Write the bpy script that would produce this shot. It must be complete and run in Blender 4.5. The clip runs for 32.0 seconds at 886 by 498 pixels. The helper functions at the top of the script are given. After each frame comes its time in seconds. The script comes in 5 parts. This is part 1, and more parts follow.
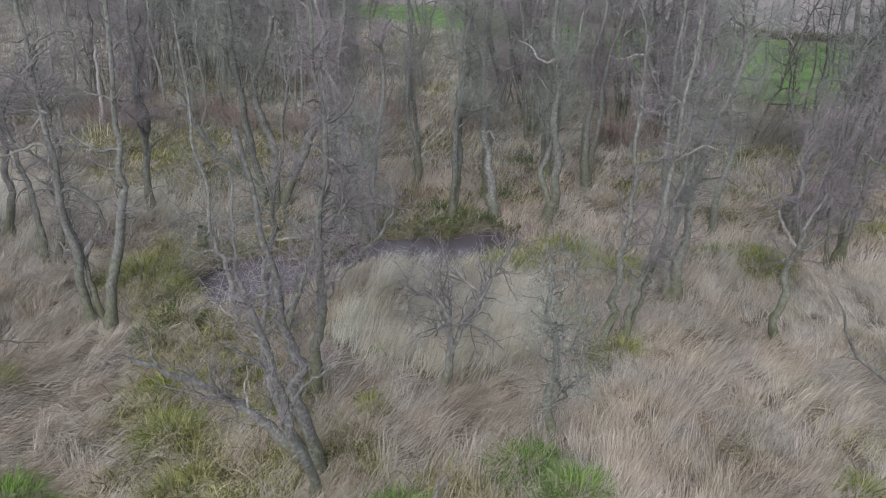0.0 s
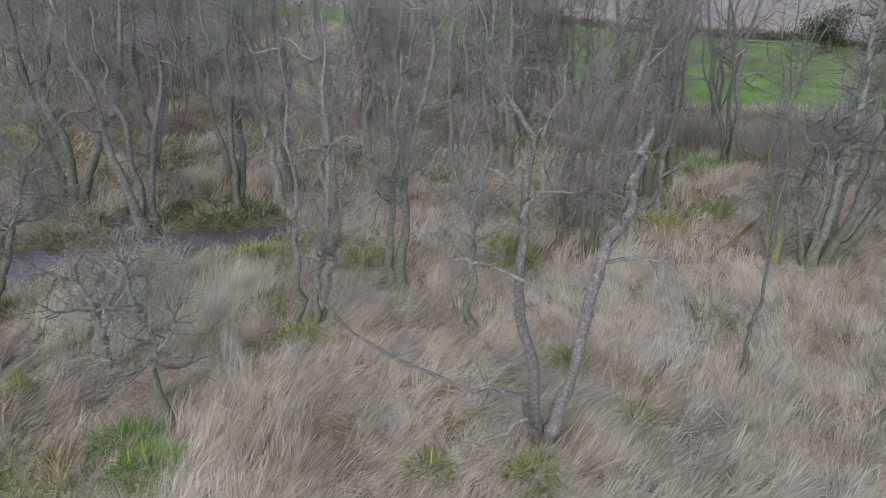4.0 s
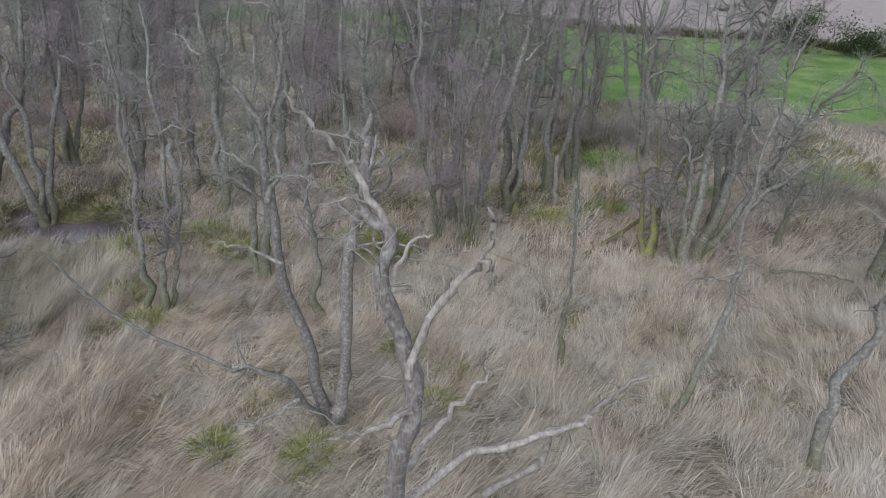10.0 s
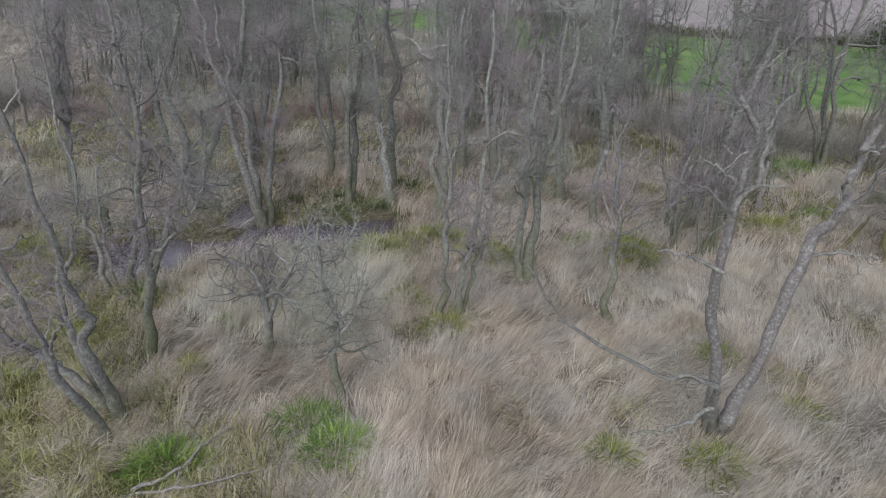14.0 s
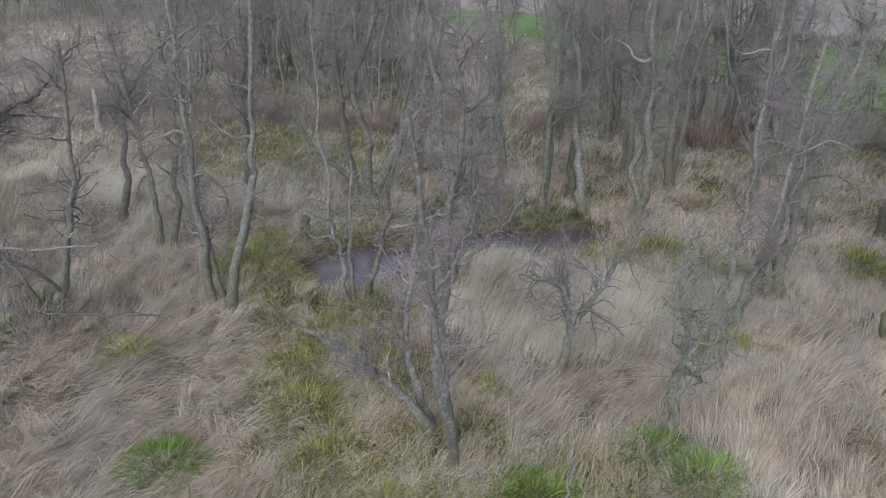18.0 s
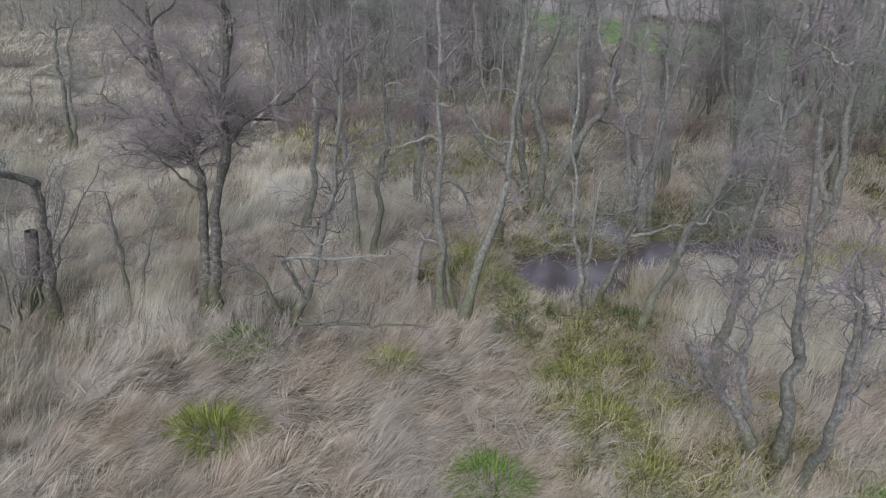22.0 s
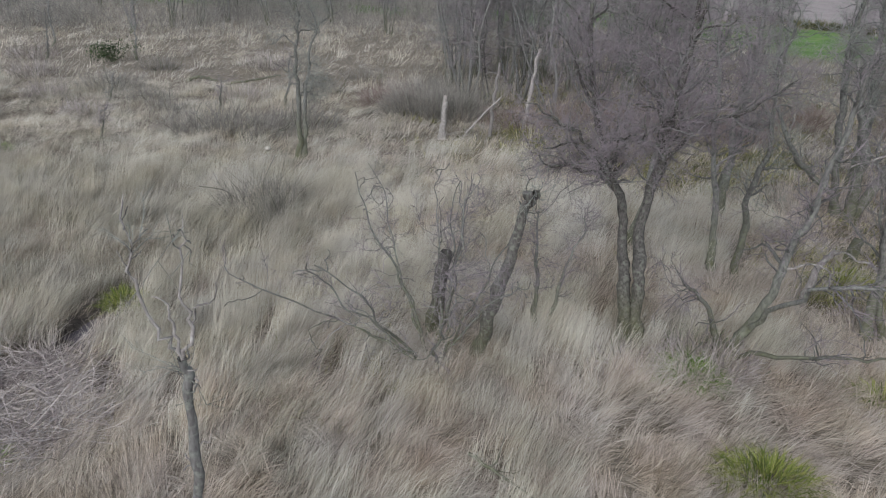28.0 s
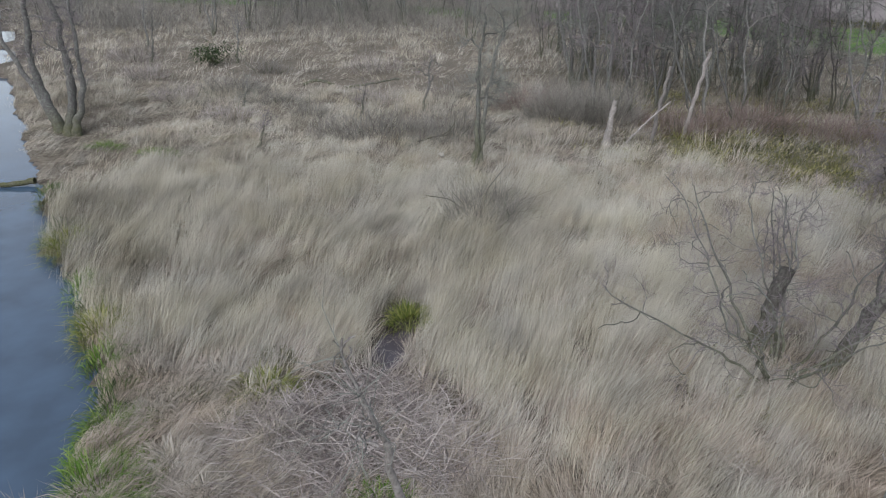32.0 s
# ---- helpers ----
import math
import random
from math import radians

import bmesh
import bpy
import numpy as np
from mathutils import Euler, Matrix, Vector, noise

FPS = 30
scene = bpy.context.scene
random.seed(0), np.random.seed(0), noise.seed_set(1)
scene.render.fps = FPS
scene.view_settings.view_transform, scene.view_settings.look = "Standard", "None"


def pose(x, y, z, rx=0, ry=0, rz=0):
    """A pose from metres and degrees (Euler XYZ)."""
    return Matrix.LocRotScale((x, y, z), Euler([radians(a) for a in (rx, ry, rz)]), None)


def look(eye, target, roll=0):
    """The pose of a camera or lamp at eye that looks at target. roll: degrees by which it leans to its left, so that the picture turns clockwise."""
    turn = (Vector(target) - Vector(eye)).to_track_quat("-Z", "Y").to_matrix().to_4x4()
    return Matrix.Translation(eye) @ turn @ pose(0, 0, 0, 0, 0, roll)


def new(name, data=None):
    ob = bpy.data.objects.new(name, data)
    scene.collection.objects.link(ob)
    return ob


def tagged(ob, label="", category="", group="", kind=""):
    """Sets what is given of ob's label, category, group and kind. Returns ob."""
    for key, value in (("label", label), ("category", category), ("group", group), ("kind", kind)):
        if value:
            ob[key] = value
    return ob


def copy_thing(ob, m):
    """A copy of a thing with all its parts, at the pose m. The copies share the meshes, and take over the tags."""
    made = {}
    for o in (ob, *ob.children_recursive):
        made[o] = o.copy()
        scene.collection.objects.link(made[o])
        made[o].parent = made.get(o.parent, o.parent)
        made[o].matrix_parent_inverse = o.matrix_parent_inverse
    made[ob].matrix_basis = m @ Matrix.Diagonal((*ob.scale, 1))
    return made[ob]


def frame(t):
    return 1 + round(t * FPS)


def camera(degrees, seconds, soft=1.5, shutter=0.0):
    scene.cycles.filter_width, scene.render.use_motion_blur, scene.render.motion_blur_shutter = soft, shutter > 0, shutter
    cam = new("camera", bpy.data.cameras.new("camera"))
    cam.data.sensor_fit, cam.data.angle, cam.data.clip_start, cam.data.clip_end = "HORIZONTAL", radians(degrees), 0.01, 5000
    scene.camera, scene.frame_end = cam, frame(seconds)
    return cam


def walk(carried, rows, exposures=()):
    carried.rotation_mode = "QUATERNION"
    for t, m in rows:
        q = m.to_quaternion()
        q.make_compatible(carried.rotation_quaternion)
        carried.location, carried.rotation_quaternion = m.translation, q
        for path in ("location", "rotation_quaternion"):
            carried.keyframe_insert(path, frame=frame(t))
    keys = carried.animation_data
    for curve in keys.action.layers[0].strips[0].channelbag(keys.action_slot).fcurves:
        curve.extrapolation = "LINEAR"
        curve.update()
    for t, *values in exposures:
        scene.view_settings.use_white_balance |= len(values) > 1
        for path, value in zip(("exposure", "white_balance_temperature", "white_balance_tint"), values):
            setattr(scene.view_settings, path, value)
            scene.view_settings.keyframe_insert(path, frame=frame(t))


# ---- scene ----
cam = camera(72.5, 32.0, soft=1.15)
METRES, EYE, TILT, LEAN, TURN = 56.0, 9.5, -27.85, -1.33, 0.0
ROWS = [
    (0.0, 0.0, 0.0, 0.0, 0.0, 0.0, -0.0),
    (0.5, 0.0162, -0.0013, -0.001, 0.16, 0.02, 0.03),
    (1.0, 0.0343, -0.0026, -0.0015, 0.36, -0.02, 0.03),
    (1.5, 0.0536, -0.0042, -0.0025, 0.54, 0.01, 0.08),
    (2.0, 0.074, -0.0055, -0.0032, 0.76, 0.01, 0.1),
    (2.5, 0.0935, -0.0062, -0.004, 0.95, 0.08, 0.12),
    (3.0, 0.1126, -0.0064, -0.0048, 1.11, 0.13, 0.13),
    (3.5, 0.1325, -0.0065, -0.0059, 1.34, 0.25, 0.12),
    (4.0, 0.1529, -0.0066, -0.0066, 1.52, 0.25, 0.12),
    (4.5, 0.174, -0.0066, -0.0079, 1.67, 0.36, 0.12),
    (6.5, 0.2502, -0.0075, -0.0121, 2.17, 0.44, -0.03),
    (7.0, 0.2597, -0.008, -0.013, 2.38, 0.46, -0.12),
    (7.5, 0.2636, -0.0084, -0.0133, 2.49, 0.46, -0.2),
    (8.0, 0.2634, -0.0088, -0.0134, 2.62, 0.45, -0.26),
    (8.5, 0.263, -0.0088, -0.0134, 2.74, 0.45, -0.32),
    (9.0, 0.2601, -0.0088, -0.0131, 2.88, 0.45, -0.38),
    (9.5, 0.2509, -0.0087, -0.0126, 2.94, 0.44, -0.43),
    (10.0, 0.2358, -0.0085, -0.0121, 2.96, 0.41, -0.48),
    (10.5, 0.2187, -0.0085, -0.0116, 3.02, 0.36, -0.51),
    (11.0, 0.2007, -0.0093, -0.0113, 3.07, 0.34, -0.54),
    (11.5, 0.1827, -0.0106, -0.0112, 3.14, 0.37, -0.63),
    (12.0, 0.1651, -0.012, -0.0114, 3.19, 0.38, -0.7),
    (12.5, 0.1477, -0.0136, -0.0116, 3.22, 0.4, -0.79),
    (13.0, 0.1292, -0.015, -0.0114, 3.17, 0.36, -0.87),
    (13.5, 0.1111, -0.0157, -0.0112, 3.17, 0.37, -0.93),
    (14.0, 0.0931, -0.0158, -0.0113, 3.14, 0.44, -1.02),
    (14.5, 0.0753, -0.0153, -0.0114, 3.06, 0.52, -1.12),
    (15.0, 0.058, -0.0144, -0.011, 3.04, 0.56, -1.14),
    (15.5, 0.0408, -0.0133, -0.0102, 2.97, 0.56, -1.21),
    (17.5, -0.0213, -0.0086, -0.0087, 3.15, 0.57, -1.37),
    (18.0, -0.0357, -0.0085, -0.0086, 3.16, 0.6, -1.41),
    (18.5, -0.0501, -0.0084, -0.0085, 3.14, 0.6, -1.54),
    (19.0, -0.0634, -0.0084, -0.0088, 3.23, 0.68, -1.54),
    (19.5, -0.0773, -0.0085, -0.0085, 3.29, 0.63, -1.59),
    (20.0, -0.09, -0.0085, -0.0086, 3.42, 0.7, -1.63),
    (20.5, -0.1034, -0.008, -0.0085, 3.44, 0.7, -1.69),
    (21.0, -0.1172, -0.0077, -0.0084, 3.55, 0.68, -1.66),
    (21.5, -0.1329, -0.0077, -0.0083, 3.58, 0.7, -1.73),
    (22.0, -0.1483, -0.0075, -0.0079, 3.67, 0.65, -1.75),
    (22.5, -0.1631, -0.0071, -0.0077, 3.81, 0.67, -1.74),
    (23.0, -0.1785, -0.0066, -0.007, 3.85, 0.62, -1.8),
    (23.5, -0.1941, -0.0061, -0.0072, 3.86, 0.68, -1.84),
    (24.0, -0.21, -0.0058, -0.0066, 3.97, 0.63, -1.9),
    (24.5, -0.2268, -0.0054, -0.0064, 4.05, 0.61, -1.9),
    (25.0, -0.2438, -0.0052, -0.0062, 4.1, 0.63, -1.96),
    (25.5, -0.261, -0.0046, -0.0057, 4.16, 0.65, -2.0),
    (27.5, -0.3214, 0.001, -0.0047, 4.5, 0.7, -1.98),
    (28.0, -0.3361, 0.0017, -0.0044, 4.54, 0.7, -2.04),
    (28.5, -0.3513, 0.0024, -0.0041, 4.57, 0.71, -2.08),
    (29.0, -0.3668, 0.0027, -0.004, 4.61, 0.74, -2.1),
    (29.5, -0.3826, 0.0028, -0.0039, 4.68, 0.75, -2.16),
    (30.0, -0.3991, 0.0032, -0.0039, 4.72, 0.81, -2.19),
    (30.5, -0.4165, 0.0035, -0.0035, 4.78, 0.8, -2.22),
    (31.0, -0.4346, 0.0037, -0.0031, 4.9, 0.79, -2.21),
    (31.5, -0.4532, 0.004, -0.0029, 5.0, 0.82, -2.22),
    (32.0, -0.4708, 0.0039, -0.003, 5.11, 0.81, -2.22),
]
walk(cam, [(t, pose(0, 0, EYE, TILT, LEAN, TURN) @ pose(METRES * x, METRES * y, METRES * z, 90 + pitch, roll, yaw)) for t, x, y, z, yaw, pitch, roll in ROWS],
     exposures=[(0.0, 1.0), (24.0, 1.0), (29.0, 0.77), (32.0, 0.7)])
SKY, SUN = 0.15, 0.5


# ---- light ----
world = bpy.data.worlds.new("overcast_sky")
scene.world = world
world.use_nodes = True
wn = world.node_tree.nodes
wl = world.node_tree.links
sky = wn.new("ShaderNodeTexSky")
sky.sky_type = 'NISHITA'
sky.sun_disc = False
sky.sun_elevation = radians(42)
sky.sun_rotation = radians(200)
sky.dust_density = 1.5
soft_sky = wn.new("ShaderNodeHueSaturation")
soft_sky.inputs["Saturation"].default_value = 0.40
wl.new(sky.outputs[0], soft_sky.inputs["Color"])
wl.new(soft_sky.outputs[0], wn["Background"].inputs[0])
wn["Background"].inputs[1].default_value = SKY
sun_data = bpy.data.lights.new("sun", 'SUN')
sun_data.energy = SUN
sun_data.angle = radians(60)
sun_data.color = (0.985, 1.0, 0.975)
sun = new("sun", sun_data)
sun.matrix_world = look((0, 0, 60), (16, 30, 0))


# ---- materials ----
def ramp_node(nodes, stops):
    r = nodes.new("ShaderNodeValToRGB")
    while len(r.color_ramp.elements) < len(stops):
        r.color_ramp.elements.new(0.5)
    for e, (p, c) in zip(r.color_ramp.elements, stops):
        e.position = p
        e.color = (*c, 1)
    return r


def base_mat(name, rough=0.8):
    m = bpy.data.materials.new(name)
    m.use_nodes = True
    n = m.node_tree.nodes
    b = n["Principled BSDF"]
    b.inputs["Roughness"].default_value = rough
    b.inputs["Specular IOR Level"].default_value = 0.25
    return m, n, m.node_tree.links, b


def blade_mat(name, stops, translucent=0.15, patchy=False, vary=0.8):
    """Dry or green blades: a colour of its own for each blade, patches at the scale of metres."""
    m, n, l, b = base_mat(name, 0.75)
    geo = n.new("ShaderNodeNewGeometry")
    pos = n.new("ShaderNodeNewGeometry")
    total = None
    for scale, weight in ((0.4, 0.9), (2.6, 0.55)):
        patch = n.new("ShaderNodeTexNoise")
        patch.inputs["Scale"].default_value = scale
        patch.inputs["Detail"].default_value = 3
        l.new(pos.outputs["Position"], patch.inputs["Vector"])
        add = n.new("ShaderNodeMath")
        add.operation = 'MULTIPLY_ADD'
        add.inputs[1].default_value = weight
        l.new(patch.outputs["Fac"], add.inputs[0])
        if total:
            l.new(total.outputs[0], add.inputs[2])
        else:
            add.inputs[2].default_value = -0.22 - 0.5 * vary
        total = add
    add = n.new("ShaderNodeMath")
    add.operation = 'MULTIPLY_ADD'
    add.inputs[1].default_value = vary
    l.new(geo.outputs["Random Per Island"], add.inputs[0])
    l.new(total.outputs[0], add.inputs[2])
    r = ramp_node(n, stops)
    l.new(add.outputs[0], r.inputs[0])
    colour = r.outputs[0]
    if patchy:
        hsv = n.new("ShaderNodeHueSaturation")
        l.new(colour, hsv.inputs["Color"])
        for k, (socket, scale, lo, hi) in enumerate((("Saturation", 0.75, 0.7, 1.3), ("Hue", 1.1, 0.49, 0.512), ("Value", 1.7, 0.9, 1.1))):
            t = n.new("ShaderNodeTexNoise")
            t.noise_dimensions = '4D'
            t.inputs["W"].default_value = 3.7 * k + 1
            t.inputs["Scale"].default_value = scale
            t.inputs["Detail"].default_value = 3
            l.new(pos.outputs["Position"], t.inputs["Vector"])
            mr = n.new("ShaderNodeMapRange")
            mr.inputs[1].default_value = 0.32
            mr.inputs[2].default_value = 0.68
            mr.inputs[3].default_value = lo
            mr.inputs[4].default_value = hi
            l.new(t.outputs["Fac"], mr.inputs[0])
            l.new(mr.outputs[0], hsv.inputs[socket])
        colour = hsv.outputs[0]
    l.new(colour, b.inputs["Base Color"])
    tr = n.new("ShaderNodeBsdfTranslucent")
    l.new(colour, tr.inputs[0])
    mix = n.new("ShaderNodeMixShader")
    mix.inputs[0].default_value = translucent
    l.new(b.outputs[0], mix.inputs[1])
    l.new(tr.outputs[0], mix.inputs[2])
    l.new(mix.outputs[0], n["Material Output"].inputs[0])
    return m


def bark_mat(name, dark, light, lichen, moss=0.0, scale=9.0, flake=0.5):
    m, n, l, b = base_mat(name, 0.9)
    tc = n.new("ShaderNodeTexCoord")
    mp = n.new("ShaderNodeMapping")
    mp.inputs["Scale"].default_value = (1, 1, 0.3)
    l.new(tc.outputs["Object"], mp.inputs[0])
    fine = n.new("ShaderNodeTexNoise")
    fine.inputs["Scale"].default_value = scale * 3
    fine.inputs["Detail"].default_value = 6
    l.new(mp.outputs[0], fine.inputs["Vector"])
    big = n.new("ShaderNodeTexNoise")
    big.inputs["Scale"].default_value = scale * flake
    big.inputs["Detail"].default_value = 4
    l.new(tc.outputs["Object"], big.inputs["Vector"])
    r = ramp_node(n, [(0.32, dark), (0.68, light)])
    l.new(fine.outputs["Fac"], r.inputs[0])
    info = n.new("ShaderNodeObjectInfo")
    lr = ramp_node(n, [(0.5, (0, 0, 0)), (0.66, (1, 1, 1))])
    l.new(big.outputs["Fac"], lr.inputs[0])
    mix = n.new("ShaderNodeMix")
    mix.data_type = 'RGBA'
    l.new(lr.outputs[0], mix.inputs[0])
    l.new(r.outputs[0], mix.inputs[6])
    mix.inputs[7].default_value = (*lichen, 1)
    out = mix.outputs[2]
    hsv = n.new("ShaderNodeHueSaturation")
    vr = n.new("ShaderNodeMapRange")
    vr.inputs[3].default_value = 0.75
    vr.inputs[4].default_value = 1.25
    l.new(info.outputs["Random"], vr.inputs[0])
    l.new(vr.outputs[0], hsv.inputs["Value"])
    l.new(out, hsv.inputs["Color"])
    out = hsv.outputs[0]
    if moss:
        geo = n.new("ShaderNodeNewGeometry")
        sep = n.new("ShaderNodeSeparateXYZ")
        l.new(geo.outputs["Position"], sep.inputs[0])
        low = n.new("ShaderNodeMapRange")
        low.inputs[1].default_value = moss
        low.inputs[2].default_value = 0.1
        low.inputs[4].default_value = 1.1
        l.new(sep.outputs[2], low.inputs[0])
        mn = n.new("ShaderNodeTexNoise")
        mn.inputs["Scale"].default_value = 5
        l.new(geo.outputs["Position"], mn.inputs["Vector"])
        mm = n.new("ShaderNodeMath")
        mm.operation = 'MULTIPLY'
        mm.use_clamp = True
        l.new(low.outputs[0], mm.inputs[0])
        l.new(mn.outputs["Fac"], mm.inputs[1])
        mix2 = n.new("ShaderNodeMix")
        mix2.data_type = 'RGBA'
        l.new(mm.outputs[0], mix2.inputs[0])
        l.new(out, mix2.inputs[6])
        mix2.inputs[7].default_value = (0.085, 0.09, 0.03, 1)
        out = mix2.outputs[2]
    l.new(out, b.inputs["Base Color"])
    bump = n.new("ShaderNodeBump")
    bump.inputs["Strength"].default_value = 0.6
    bump.inputs["Distance"].default_value = 0.02
    l.new(fine.outputs["Fac"], bump.inputs["Height"])
    l.new(bump.outputs[0], b.inputs["Normal"])
    return m


def plain_mat(name, a, c, scale, rough=0.9):
    m, n, l, b = base_mat(name, rough)
    geo = n.new("ShaderNodeNewGeometry")
    t = n.new("ShaderNodeTexNoise")
    t.inputs["Scale"].default_value = scale
    t.inputs["Detail"].default_value = 5
    l.new(geo.outputs["Position"], t.inputs["Vector"])
    r = ramp_node(n, [(0.3, a), (0.7, c)])
    l.new(t.outputs["Fac"], r.inputs[0])
    l.new(r.outputs[0], b.inputs["Base Color"])
    bump = n.new("ShaderNodeBump")
    bump.inputs["Strength"].default_value = 0.4
    bump.inputs["Distance"].default_value = 0.03
    l.new(t.outputs["Fac"], bump.inputs["Height"])
    l.new(bump.outputs[0], b.inputs["Normal"])
    return m


M_STRAW = blade_mat("lodged_straw", [(0.08, (0.157, 0.133, 0.105)), (0.4, (0.353, 0.305, 0.258)), (0.65, (0.45, 0.392, 0.335)), (0.95, (0.54, 0.488, 0.432))], patchy=True)
M_STRAW_GREY = blade_mat("weathered_lodged_straw", [(0.08, (0.151, 0.134, 0.11)), (0.4, (0.335, 0.297, 0.251)), (0.65, (0.435, 0.391, 0.336)), (0.95, (0.53, 0.485, 0.436))], patchy=True)
M_REED = blade_mat("standing_reed", [(0.12, (0.265, 0.242, 0.199)), (0.5, (0.477, 0.448, 0.38)), (0.9, (0.613, 0.595, 0.528))], patchy=True, vary=0.55)
M_PALE = blade_mat("weathered_meadow_straw", [(0.12, (0.189, 0.166, 0.132)), (0.4, (0.341, 0.306, 0.255)), (0.65, (0.452, 0.42, 0.361)), (0.95, (0.601, 0.564, 0.493))], patchy=True, vary=0.6)
M_SEDGE = blade_mat("sedge_green", [(0.12, (0.05, 0.052, 0.02)), (0.4, (0.19, 0.19, 0.065)), (0.65, (0.33, 0.32, 0.135)), (0.9, (0.46, 0.415, 0.27))])
# Dark sedge; in the strip and bank hollows its colour stands for shade.
M_DARK_SEDGE = blade_mat("dark_sedge", [(0.12, (0.03, 0.035, 0.018)), (0.5, (0.08, 0.09, 0.035)), (0.9, (0.2, 0.19, 0.1))])
M_TUSS = blade_mat("yellow_green_sedge", [(0.12, (0.07, 0.10, 0.018)), (0.5, (0.18, 0.215, 0.045)), (0.9, (0.36, 0.35, 0.13))])
M_FERN = blade_mat("dull_green_sedge", [(0.12, (0.025, 0.05, 0.015)), (0.5, (0.06, 0.105, 0.03)), (0.9, (0.17, 0.2, 0.08))])
M_GRASS = blade_mat("fresh_grass", [(0.12, (0.05, 0.11, 0.014)), (0.5, (0.11, 0.21, 0.03)), (0.9, (0.24, 0.33, 0.09))])
M_BRUSH = blade_mat("dead_brush", [(0.12, (0.192, 0.165, 0.159)), (0.5, (0.36, 0.319, 0.307)), (0.9, (0.552, 0.507, 0.49))], 0.1)
M_THICKET = blade_mat("grey_thicket", [(0.12, (0.13, 0.122, 0.11)), (0.5, (0.23, 0.217, 0.198)), (0.9, (0.34, 0.322, 0.296))], 0.05)
M_BRAMBLE = blade_mat("reddish_bramble", [(0.12, (0.12, 0.085, 0.075)), (0.5, (0.23, 0.175, 0.16)), (0.9, (0.34, 0.285, 0.265))], 0.05)
M_LEAF = blade_mat("evergreen_leaf", [(0.12, (0.015, 0.03, 0.012)), (0.5, (0.035, 0.06, 0.02)), (0.9, (0.07, 0.10, 0.04))], 0.1)
M_BARK = bark_mat("alder_bark", (0.08, 0.08, 0.077), (0.178, 0.178, 0.171), (0.185, 0.194, 0.168), moss=2.4, flake=1.1)
M_GREY = bark_mat("grey_lichen_bark", (0.09, 0.087, 0.086), (0.175, 0.17, 0.168), (0.215, 0.226, 0.205), moss=1.3, flake=1.3)
M_LICHEN = bark_mat("lichen_flaked_bark", (0.105, 0.094, 0.094), (0.195, 0.181, 0.182), (0.245, 0.256, 0.252), moss=0.8, scale=16, flake=1.0)
M_DEAD = bark_mat("bleached_dead_wood", (0.15, 0.138, 0.134), (0.29, 0.27, 0.262), (0.32, 0.308, 0.298), scale=14, flake=0.8)
M_DARK = bark_mat("dark_alder_bark", (0.045, 0.042, 0.04), (0.115, 0.108, 0.103), (0.14, 0.145, 0.125), moss=1.6, flake=1.2)
M_MOSSY = bark_mat("mossy_bark", (0.08, 0.075, 0.05), (0.16, 0.15, 0.08), (0.13, 0.15, 0.03))
M_TWIG = plain_mat("purple_grey_twigs", (0.185, 0.16, 0.175), (0.29, 0.255, 0.277), 1.2)
M_TWIG2 = plain_mat("grey_twigs", (0.18, 0.192, 0.174), (0.285, 0.3, 0.276), 2.0)


# ---- numeric helpers ----
def vnoise(x, y, seed=0):
    """Smooth value noise in the plane, -1 to 1."""
    x, y = np.asarray(x, float), np.asarray(y, float)
    xi, yi = np.floor(x), np.floor(y)
    fx, fy = x - xi, y - yi
    fx, fy = fx * fx * (3 - 2 * fx), fy * fy * (3 - 2 * fy)

    def h(a, b):
        v = np.sin(a * 127.1 + b * 311.7 + seed * 74.7) * 43758.5453
        return (v - np.floor(v)) * 2 - 1
    return (h(xi, yi) * (1 - fx) + h(xi + 1, yi) * fx) * (1 - fy) + (h(xi, yi + 1) * (1 - fx) + h(xi + 1, yi + 1) * fx) * fy


def smooth(a, b, v):
    t = np.clip((v - a) / (b - a), 0, 1)
    return t * t * (3 - 2 * t)


BANK_Y = (-40, 4, 6.8, 8.8, 11, 14.2, 19.4, 25, 28, 40, 60, 140)
BANK_X = (-31, -33.4, -33.5, -34.1, -35.8, -38.8, -43.0, -48.2, -50.5, -60.5, -76, -140)


def river(x, y):
    """1 inside the river, 0 on land."""
    e = np.interp(y, BANK_Y, BANK_X) + 0.35 * vnoise(y * 0.9, y * 0 + 3) + 0.15 * vnoise(y * 2.7, y * 0 + 8)
    return smooth(0.25, -0.25, x - e) * smooth(-13.5, -13.0, x - e)


def blob(x, y, cx, cy, rx, ry):
    a = np.arctan2((y - cy) / ry, (x - cx) / rx)
    d = np.hypot((x - cx) / rx, (y - cy) / ry) + 0.18 * vnoise(a * 2.2 + cx, a * 0 + cy)
    return smooth(1.12, 0.88, d)


def pond(x, y):
    v = blob(x, y, -5.5, 15.9, 1.9, 1.75)
    for q in ((-3.5, 16.8, 1.4, 0.7), (-3.5, 19.8, 0.6, 1.3), (-0.4, 18.0, 2.7, 1.25), (1.6, 18.8, 1.3, 1.0), (-28.6, 11.8, 0.4, 0.9), (-29.8, 9.9, 0.55, 0.45), (-26.9, 9.6, 0.5, 0.35), (-21.9, 17.2, 0.4, 0.35), (-9.9, 14.6, 0.5, 0.4), (-19.0, 13.2, 0.5, 0.4)):
        v = np.maximum(v, blob(x, y, *q))
    return v


def hollow(x, y):
    """The open hole in the reeds and the worn strip in front of it."""
    return np.maximum(blob(x, y, -28.65, 12.3, 0.85, 1.9), blob(x, y, -29.4, 9.6, 1.9, 0.9))


